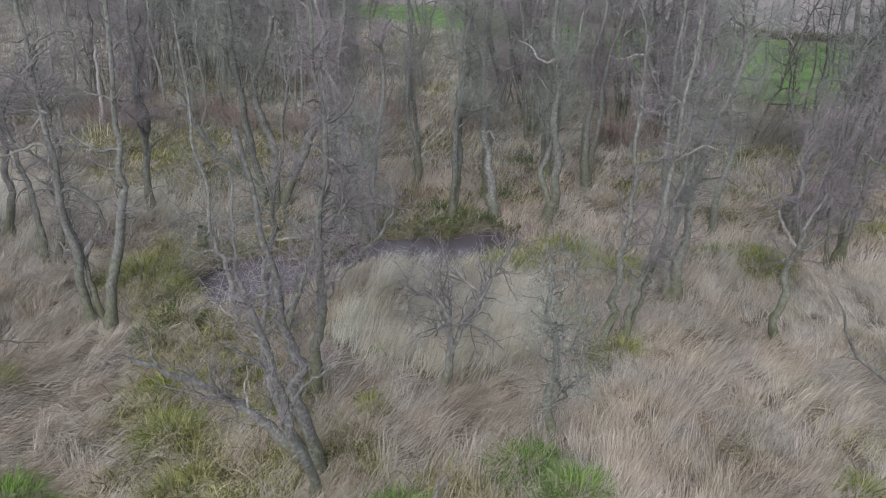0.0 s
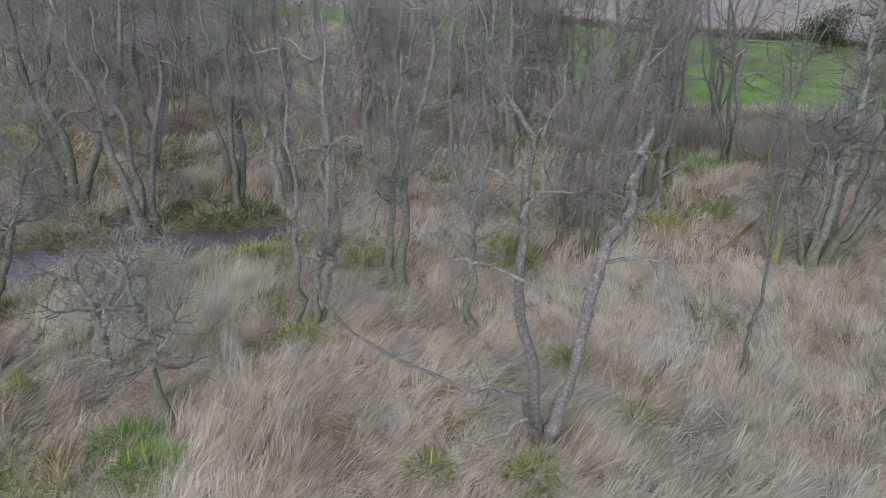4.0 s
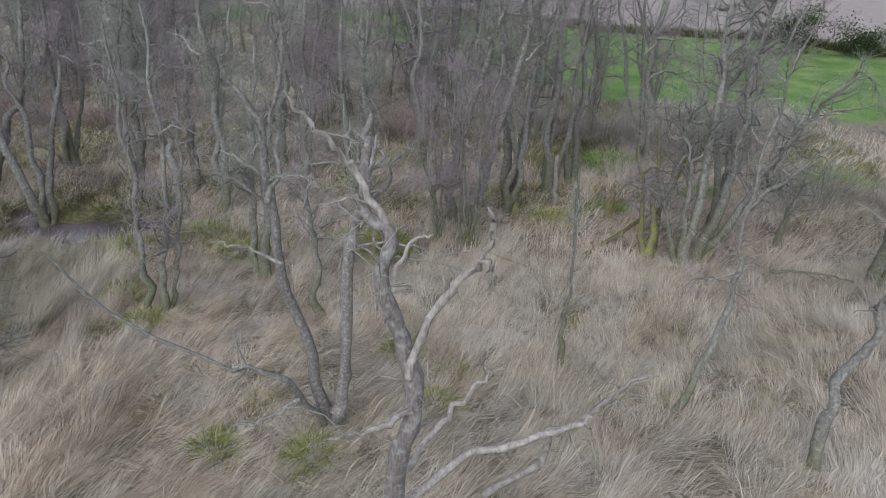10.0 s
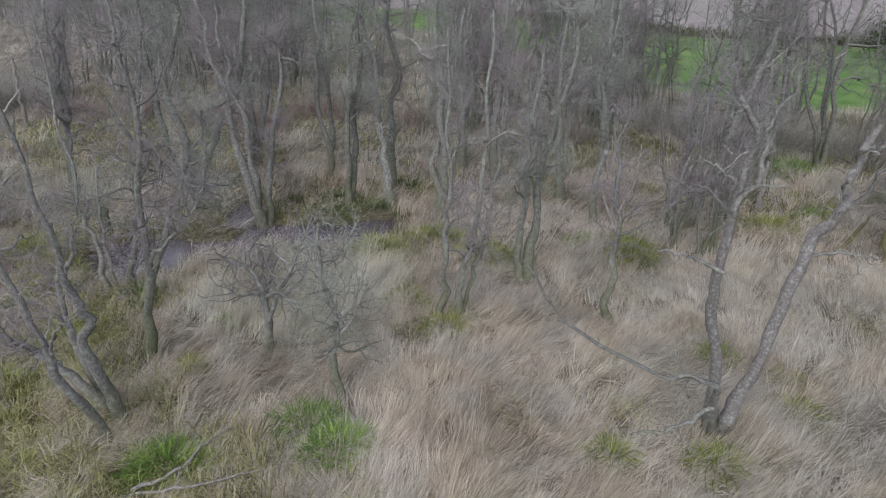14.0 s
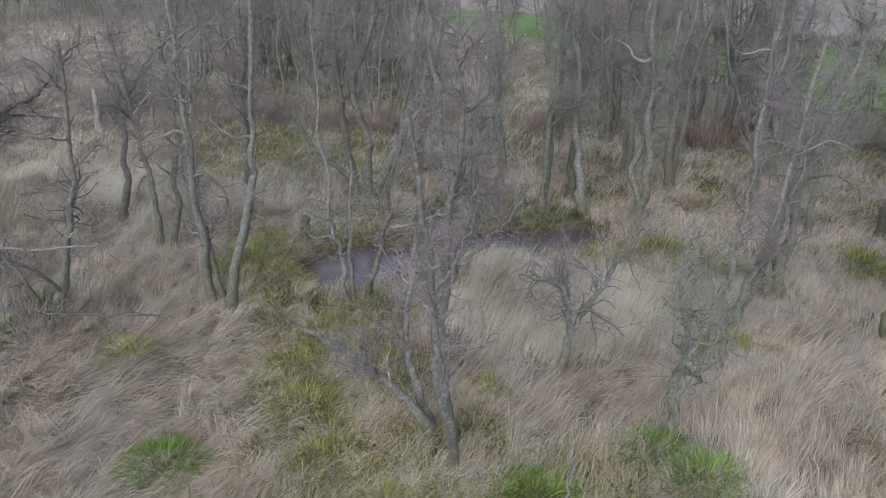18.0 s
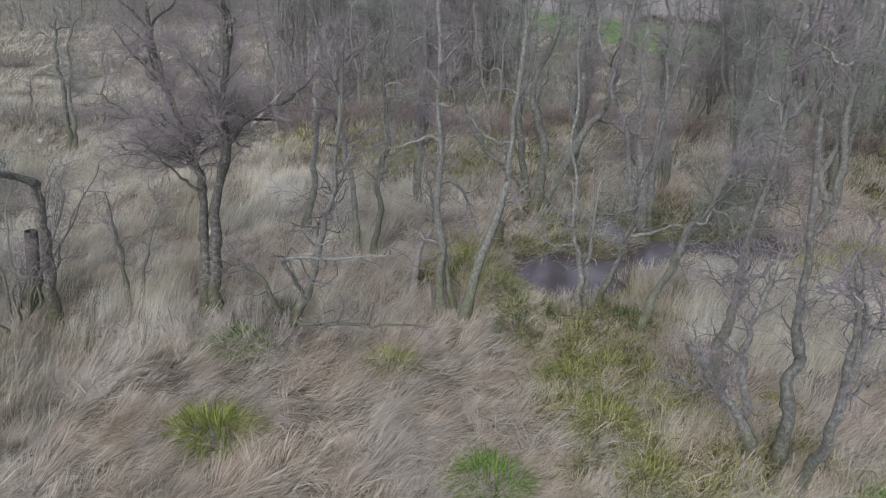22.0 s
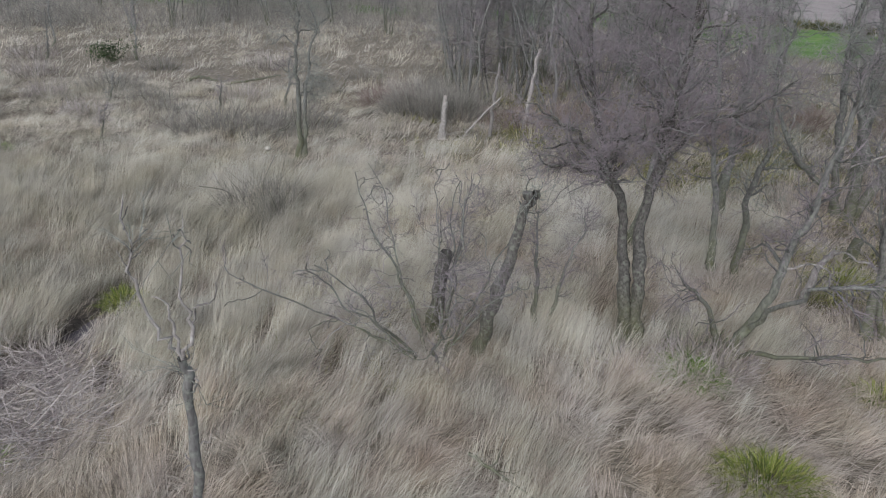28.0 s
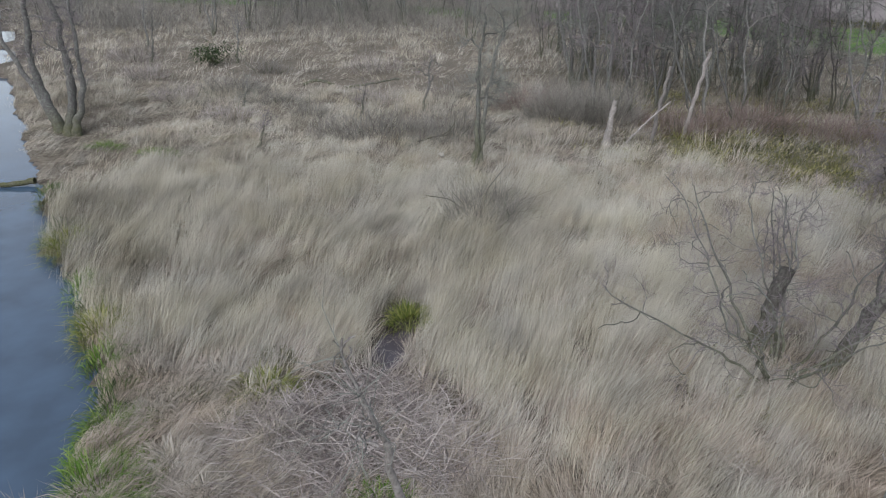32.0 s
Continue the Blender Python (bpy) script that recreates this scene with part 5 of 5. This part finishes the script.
def strands(name, label, cx, cy, w, d, h, n, mat, category="tussock"):
    """A fountain-shaped tussock of arching blades."""
    t = thing(name, cx, cy, foot(cx, cy) + 0.1, label, category)
    a = rng.random(n) * 6.283
    r = np.sqrt(rng.random(n))
    x, y = w * r * np.cos(a), d * r * np.sin(a)
    z = h * 0.35 * (1 - r * r) + ground_z(cx + x, cy + y) - foot(cx, cy) - 0.1
    v, f = blades(x, y, z, a + rng.normal(size=n) * 0.7, np.radians(75 - 50 * r + rng.normal(size=n) * 12), h * (0.6 + 0.6 * rng.random(n)), 0.010 + 0.008 * rng.random(n), 0.5 + 0.7 * rng.random(n), rng)
    part("foliage", (v, f), mat, t)["kind"] = "stuff"
    return t


G = "bright green grass tussock among dry straw"
for cx, cy, w, d, h, n in ((-0.6, 7.3, 0.75, 0.55, 0.5, 700), (1.75, 8.7, 0.7, 0.45, 0.5, 600), (2.7, 7.9, 0.7, 0.5, 0.5, 600), (-7.8, 7.6, 0.7, 0.5, 0.5, 500), (-33.0, 7.0, 1.0, 0.8, 0.45, 1000), (-32.3, 6.2, 0.8, 0.6, 0.4, 600), (-33.5, 8.3, 0.6, 0.7, 0.4, 450), (19.5, 26.0, 1.5, 0.9, 0.8, 700), (28.2, 23.7, 2.0, 1.0, 0.8, 800), (-28.0, 7.2, 0.5, 0.4, 0.4, 350)):
    strands("grass_tussock", G, cx, cy, w * 1.1, d * 1.1, h, int(n * 1.2), M_GRASS)
for cx, cy, w, d, h, n in ((-14.1, 11.3, 0.7, 0.45, 0.5, 450), (9.4, 17.6, 0.8, 0.5, 0.5, 450), (-1.2, 12.2, 0.35, 0.25, 0.35, 150), (-4.7, 7.0, 0.5, 0.4, 0.35, 250), (22.6, 22.8, 0.9, 0.5, 0.5, 350), (18.6, 21.0, 0.7, 0.4, 0.5, 300), (-34.9, 10.2, 0.5, 0.7, 0.5, 300), (-37.6, 13.4, 0.6, 0.6, 0.5, 250), (-41.3, 24.5, 0.9, 0.4, 0.4, 220), (-44.0, 25.0, 0.9, 0.4, 0.4, 220)):
    strands("grass_tussock", G, cx, cy, w * 1.1, d * 1.1, h, int(n * 1.2), M_GRASS)
S = "yellow-green sedge tussock in pale straw"
for cx, cy, w, d, h, n in ((10.5, 17.0, 0.7, 0.5, 0.7, 450), (-13.4, 8.35, 0.75, 0.4, 0.6, 500), (5.7, 16.6, 0.9, 0.5, 0.6, 400), (4.7, 12.4, 0.5, 0.3, 0.5, 300), (-28.35, 12.9, 0.4, 0.3, 0.55, 300), (10.3, 7.9, 0.45, 0.3, 0.5, 300), (8.2, 8.0, 0.4, 0.3, 0.5, 200), (16.2, 19.8, 0.8, 0.5, 0.6, 300)):
    strands("sedge_tussock", S, cx, cy, w * 1.1, d * 1.1, h * 1.1, int(n * 1.3), M_TUSS)
for cx, cy, w, d, h, n in ((3.4, 13.6, 0.6, 0.4, 0.5, 250), (12.6, 9.6, 0.5, 0.3, 0.5, 200), (-35.6, 11.4, 0.5, 0.6, 0.6, 300), (-39.4, 15.6, 0.5, 0.7, 0.6, 300), (-31.0, 9.9, 0.6, 0.3, 0.5, 250), (-10.2, 10.8, 0.5, 0.3, 0.5, 200), (2.2, 16.6, 0.9, 0.4, 0.7, 350), (4.2, 17.6, 0.9, 0.4, 0.7, 350), (-8.7, 15.6, 0.7, 0.7, 0.8, 400)):
    strands("sedge_tussock", S, cx, cy, w * 1.1, d * 1.1, h * 1.1, int(n * 1.3), M_TUSS)


for cx, cy, w, d, h, n in ((-32.9, 8.9, 0.6, 0.4, 0.45, 260), (-31.9, 7.7, 0.7, 0.5, 0.5, 300), (-31.2, 9.6, 0.6, 0.4, 0.5, 260), (-32.0, 10.2, 0.7, 0.4, 0.55, 300), (-30.9, 7.0, 0.6, 0.4, 0.45, 240), (-33.6, 9.9, 0.5, 0.5, 0.5, 240), (-30.2, 8.4, 0.6, 0.4, 0.45, 240)):
    strands("straw_tussock", "grey weathered straw tussock on the river bank", cx, cy, w, d, h, int(n * 1.4), M_STRAW_GREY)
# The first two paint in dark, shaded hollows between the straw tussocks.
for cx, cy in ((-32.4, 9.4), (-31.4, 8.8), (-36.3, 11.1), (-35.2, 10.4), (-39.4, 14.8), (-42.2, 18.4), (-31.1, 10.9)):
    strands("sedge_tussock", "dark sedge tussock on the river bank", cx, cy, 0.4, 0.3, 0.35, 220, M_DARK_SEDGE)


def sward(name, label, n, box, share, length, width, mat, tuft=10, spread=0.10):
    """Sedge in tufts that lean apart."""
    cx, cy = scatter(n // tuft, *box, rng)
    ok = keep(cx, cy, share(cx, cy) * (1 - np.maximum(pond(cx, cy), river(cx, cy))) * (1 - field(cx, cy)) * (0.35 + 0.65 * smooth(-0.3, 0.1, vnoise(cx * 1.6, cy * 1.6, 73))))
    cx, cy = cx[ok], cy[ok]
    i = np.repeat(np.arange(len(cx)), tuft)
    n = len(i)
    ox, oy = rng.normal(size=n) * spread, rng.normal(size=n) * spread
    x, y = cx[i] + ox, cy[i] + oy
    az = np.arctan2(oy, ox) + rng.normal(size=n) * 0.6
    el = np.radians(20 + 50 * rng.random(n))
    z = ground_z(x, y) + (0.18 * rng.random(len(cx)))[i]
    ob = link_mesh(name, *blades(x, y, z, az, el, (length[0] + (length[1] - length[0]) * rng.random(n)) * (0.7 + 0.6 * rng.random(len(cx)))[i], width * (0.6 + 0.8 * rng.random(n)), 0.6 + 0.8 * rng.random(n), rng), mat)
    return tagged(ob, label, "sedge", kind="stuff")


sward("sedge_sward", "damp yellow-green sedge and moss between the trees", 66000, (-12, 6, 4.5, 18), mossy, (0.3, 0.7), 0.011, M_SEDGE)
# Blade colour darkened to paint shade into gaps between the strip's tufts.
sward("sedge_sward", "dark sedge, coloured as shade in the hollows of the mossy strip", 38000, (-12, 6, 4.5, 18), lambda x, y: mossy(x, y) * smooth(0.0, 0.3, vnoise(x * 1.5, y * 1.5, 91)), (0.2, 0.5), 0.011, M_DARK_SEDGE)
sward("sedge_sward", "dark olive sedge and moss below the alders", 36000, (-24, 32, 19, 40), lambda x, y: mossy(x, y) * smooth(-0.2, 0.25, vnoise(x * 0.6, y * 0.6, 92)), (0.3, 0.6), 0.026, M_DARK_SEDGE, spread=0.2)
sward("sedge_sward", "yellowish moss and sedge on the woodland floor", 60000, (-24, 32, 17, 42), mossy, (0.3, 0.7), 0.024, M_SEDGE, spread=0.18)
for cx, cy, w, d, h, n in ((-6.9, 13.6, 0.7, 0.5, 0.5, 450), (1.5, 20.0, 0.9, 0.5, 0.5, 400), (0.0, 19.3, 0.8, 0.4, 0.5, 400), (-33.9, 9.0, 0.5, 0.9, 0.5, 350), (-36.4, 12.2, 0.5, 0.9, 0.5, 300), (-40.2, 16.4, 0.5, 0.9, 0.5, 300), (-42.6, 19.3, 0.6, 0.8, 0.5, 250), (-13.4, 12.6, 0.8, 0.4, 0.5, 300), (-7.2, 12.6, 0.6, 0.4, 0.5, 300)):
    strands("grass_tussock", "dull green sedge tussock by the water", cx, cy, w, d, h, n, M_FERN)


def patches(x, y):
    return 0.75 * smooth(0.15, 0.55, vnoise(x * 0.8, y * 0.8, 81)) * smooth(0.0, 0.4, vnoise(x * 0.17, y * 0.17, 82) + 0.25) * (1 - 0.7 * reedy(x, y))


sward("sedge_sward", "olive sedge tufts strewn among the lodged straw", 60000, (-33, 29, 5, 17), patches, (0.3, 0.6), 0.009, M_SEDGE, spread=0.13)
for cx, cy, w, d, h, n in ((19.5, 28.8, 1.3, 0.6, 0.6, 300), (28.8, 25.3, 1.4, 0.6, 0.6, 300), (2.5, 22.7, 0.9, 0.5, 0.5, 250), (-13.8, 12.4, 0.5, 0.4, 0.4, 250), (-4.2, 13.3, 0.6, 0.4, 0.5, 260), (0.2, 20.6, 0.9, 0.5, 0.6, 300), (4.0, 26.1, 1.1, 0.6, 0.6, 260)):
    strands("grass_tussock", "dull green sedge tussock on damp ground", cx, cy, w, d, h, n, M_FERN)
for cx, cy, w, d, h, n in ((-4.8, 7.9, 0.6, 0.45, 0.5, 380), (-3.4, 6.9, 0.55, 0.4, 0.5, 350), (-5.4, 9.3, 0.7, 0.5, 0.6, 420), (-6.0, 10.6, 0.6, 0.5, 0.55, 380), (-5.1, 11.3, 0.7, 0.45, 0.55, 380), (-7.4, 14.8, 0.8, 0.5, 0.6, 420), (-3.6, 9.6, 0.5, 0.35, 0.5, 300), (10.3, 17.6, 0.6, 0.4, 0.6, 300), (-1.4, 10.2, 0.35, 0.25, 0.45, 160), (11.6, 11.6, 0.5, 0.3, 0.45, 200), (12.9, 10.8, 0.4, 0.3, 0.45, 160)):
    strands("sedge_tussock", "yellow-green sedge tussock on the damp strip", cx, cy, w, d, h, n, M_TUSS)
for cx, cy, w, d, h in ((-17.2, 31.2, 2.2, 1.2, 1.5), (-13.4, 32.4, 2.4, 1.3, 1.8), (-24.6, 35.0, 2.2, 1.2, 1.6), (-9.6, 31.0, 2.0, 1.2, 1.5), (-3.2, 33.5, 2.2, 1.3, 2.2), (-6.5, 30.5, 1.6, 1.0, 1.4), (2.2, 31.5, 1.8, 1.1, 1.6), (9.6, 30.0, 1.8, 1.1, 1.6)):
    bush("bramble_bush", "reddish brown bramble thicket below the alders", cx, cy, w, d, h, 420, M_BRAMBLE)
for j in range(16):
    t = j / 16
    cy = 5.6 + 8.2 * t
    cx = float(np.interp(cy, (6, 8, 10, 11.5, 14), (-3.0, -3.7, -4.6, -5.0, -7.2))) + 1.6 * math.sin(j * 2.4) * (1 - 0.6 * t)
    strands("sedge_tussock", "olive sedge tussock on the mossy strip", cx, cy, 0.35, 0.28, 0.5, 170, M_SEDGE)
for cx, cy in ((-7.4, 14.2), (-6.9, 17.7), (-5.0, 17.9), (-2.4, 19.0), (-4.6, 19.4), (0.6, 16.9), (2.7, 17.8), (2.9, 19.6), (-1.9, 20.6), (-2.5, 16.0), (-7.6, 16.2), (0.9, 20.1)):
    strands("sedge_tussock", "dark mossy tussock at the pool's edge", cx, cy, 0.45, 0.35, 0.4, 200, M_DARK_SEDGE)


def fallen(name, label, pts, r0, r1, mat, seed, limbs=0, category="log"):
    q2 = np.random.default_rng(seed)
    p0 = np.array(pts[0])
    t = thing(name, *pts[0], label, category)
    p = spline(np.array(pts) - p0, 14) + np.vstack([np.zeros(3), q2.normal(size=(13, 3)) * 0.02])
    r = np.linspace(r0, r1, 14) * (1 + 0.1 * q2.normal(size=14))
    part("trunk", tube_arrays(p[None], r[None], 8), mat, t)
    if limbs:
        lp, lr = sprout(p[None], r[None], limbs, (0.3, 1.0), (30, 75), 0.15, 0.25, 6, q2, 0.2, 1.0, 0.5, 0.006, 0.03)
        for a, b in zip(lp, lr):
            part("limb", tube_arrays(a[None], b[None], 5), mat, t)
    return t


def gz(x, y, up=0.08):
    return float(ground_z(np.array([x]), np.array([y]))[0]) + up


fallen("fallen_log", "mossy fallen log leaning through the reeds", [(17.1, 17.3, gz(17.1, 17.3)), (18.7, 18.9, gz(18.7, 18.9, 0.2)), (20.4, 20.8, gz(20.4, 20.8, 0.3))], 0.09, 0.05, M_MOSSY, 1, 2)
fallen("fallen_branch", "pale crooked dead branch on the grass", [(-0.9, 6.5, gz(-0.9, 6.5, 0.2)), (-0.2, 6.9, gz(-0.2, 6.9, 0.35)), (0.05, 7.6, gz(0, 7.6, 0.4)), (0.35, 8.3, gz(0.35, 8.3, 0.3))], 0.04, 0.015, M_DEAD, 4, 3)
fallen("fallen_branch", "pale crooked dead branch on the grass", [(-1.2, 6.4, gz(-1.2, 6.4, 0.1)), (0.2, 6.6, gz(0.2, 6.6, 0.3)), (1.3, 7.2, gz(1.3, 7.2, 0.25))], 0.04, 0.015, M_DEAD, 5, 3)
fallen("fallen_log", "leaning white dead birch pole at the wood edge", [(-20.2, 29.0, gz(-20.2, 29)), (-19.46, 29.14, 1.0), (-18.4, 29.3, 2.1)], 0.06, 0.04, M_DEAD, 6)
fallen("fallen_log", "grey driftwood logs in the meadow", [(-39.2, 39.3, gz(-39.2, 39.3)), (-38.3, 39.4, gz(-38.3, 39.4, 0.4)), (-37.2, 39.5, gz(-37.2, 39.5, 0.2))], 0.12, 0.08, M_GREY, 7, 6)
fallen("fallen_log", "grey driftwood logs in the meadow", [(-36.5, 39.0, gz(-36.5, 39)), (-34.8, 39.6, gz(-34.8, 39.6, 0.35)), (-33.0, 40.0, gz(-33, 40, 0.5))], 0.08, 0.05, M_GREY, 8, 3)
fallen("fallen_branch", "dead branch beside the pool", [(-6.2, 13.5, gz(-6.2, 13.5)), (-5.5, 13.2, gz(-5.5, 13.2, 0.25)), (-4.4, 13.4, gz(-4.4, 13.4, 0.2))], 0.05, 0.02, M_GREY, 9, 4)
fallen("fallen_branch", "dark drowned branch lying across the river edge", [(-44.4, 20.9, -0.05), (-45.6, 20.5, -0.16), (-47.2, 20.3, -0.2)], 0.12, 0.06, M_DARK, 12, 3)
fallen("fallen_branch", "bare limb lying over straw", [(22.3, 15.5, gz(22.3, 15.5, 0.6)), (23.4, 15.3, gz(23.4, 15.3, 0.7)), (24.6, 15.2, gz(24.6, 15.2, 0.4))], 0.05, 0.02, M_BARK, 10, 3)
fallen("fallen_branch", "dead branch half buried in pale straw", [(-18.9, 8.3, gz(-18.9, 8.3, 0.3)), (-18.0, 7.6, gz(-18, 7.6, 0.35)), (-17.2, 7.2, gz(-17.2, 7.2, 0.2))], 0.035, 0.012, M_GREY, 11, 5)


def stub(label, x, y, h, r, mat, seed, dx=0.1):
    return tree("tree_stump", label, "stump", [([(x, y, foot(x, y)), (x + dx * 0.4, y + 0.03, h * 0.5), (x + dx, y + 0.06, h)], r, r * 0.7)], limbs=0, branches=0, seed=seed, bark=mat)


stub("thin pale broken post of a dead alder", 16.6, 21.7, 1.9, 0.09, M_DEAD, 301, -0.05)
stub("stump covered in yellow moss", 18.4, 20.2, 1.1, 0.13, M_MOSSY, 302)
stub("white broken birch trunk at the wood edge", -21.2, 28.6, 2.2, 0.13, M_DEAD, 303, 0.15)
stub("pale broken trunk at the wood edge", -18.9, 29.6, 3.6, 0.08, M_DEAD, 304, 0.3)
stub("pale broken trunk at the wood edge", -17.2, 30.4, 4.2, 0.09, M_DEAD, 305, 0.5)
stub("dark wet alder stub at the pool", -7.6, 17.4, 0.9, 0.16, M_BARK, 306)
stub("small mossy stub in the reeds", 14.9, 19.9, 0.7, 0.12, M_MOSSY, 307)

# brush heap of flattened dead stems
n = 3400
a, r = rng.random(n) * 6.283, np.sqrt(rng.random(n))
x, y = -28.6 + 2.3 * r * np.cos(a), 8.6 + 2.1 * r * np.sin(a)
ok = vnoise(x * 1.1, y * 1.1, 95) + 0.6 * (1 - r) > -0.25
x, y, r = x[ok], y[ok], r[ok]
n = len(x)
v = np.stack([x, y, ground_z(x, y) + 0.05 + 0.22 * (1 - r * r) * rng.random(n)], 1)
a2, ln = rng.random(n) * 6.283, 0.25 + 0.45 * rng.random(n)
d1 = np.stack([np.cos(a2), np.sin(a2), 0.05 + 0.22 * rng.normal(size=n)], 1)
m1 = v + d1 * ln[:, None]
e1 = m1 + (d1 + rng.normal(size=(n, 3)) * np.array([0.3, 0.3, 0.2])) * ln[:, None] * 0.8
tw = np.stack([m1, m1 + (d1 + rng.normal(size=(n, 3)) * np.array([0.7, 0.7, 0.4])) * ln[:, None] * 0.7], 1)
ob = link_mesh("brush_heap", *sprays(np.stack([v, m1, e1], 1), np.full((n, 3), 0.009), tw, np.full((n, 2), 0.006)), M_BRUSH)
tagged(ob, "flattened heap of grey-purple dead brushwood", "brush", kind="stuff")

# hedge along the far side of the pasture
n = 9000
u = rng.random(n)
hx = np.interp(u, (0, 0.35, 0.6, 0.75, 1), (10, 28, 44, 50, 80))
hy = np.interp(hx, (0, 28, 44, 50, 90), (91, 70, 65, 57, 41)) + rng.normal(size=n) * 0.4
ob = link_mesh("hedge", *blades(hx, hy, ground_z(hx, hy), rng.random(n) * 6.283, np.radians(40 + 50 * rng.random(n)), 0.5 + 0.8 * rng.random(n), np.full(n, 0.07), 0.3 + rng.random(n) * 0.3, rng), M_DARK_SEDGE)
tagged(ob, "low dark hedge along the pasture's edge", "hedge", kind="stuff")

# a pale piece of litter in the meadow
bm = bmesh.new()
bmesh.ops.create_icosphere(bm, subdivisions=3, radius=0.14)
for v in bm.verts:
    v.co *= 1 + 0.25 * noise.noise(v.co * 9)
    v.co.z *= 0.75
me = bpy.data.meshes.new("plastic_bag")
bm.to_mesh(me)
bm.free()
me.materials.append(plain_mat("white_plastic", (0.4, 0.38, 0.33), (0.52, 0.5, 0.46), 8, 0.5))
bag = new("plastic_bag", me)
bag.location = (-28.75, 25.35, gz(-28.75, 25.35, 0.35))
tagged(bag, "crumpled white plastic bag caught in dry reeds", "litter")
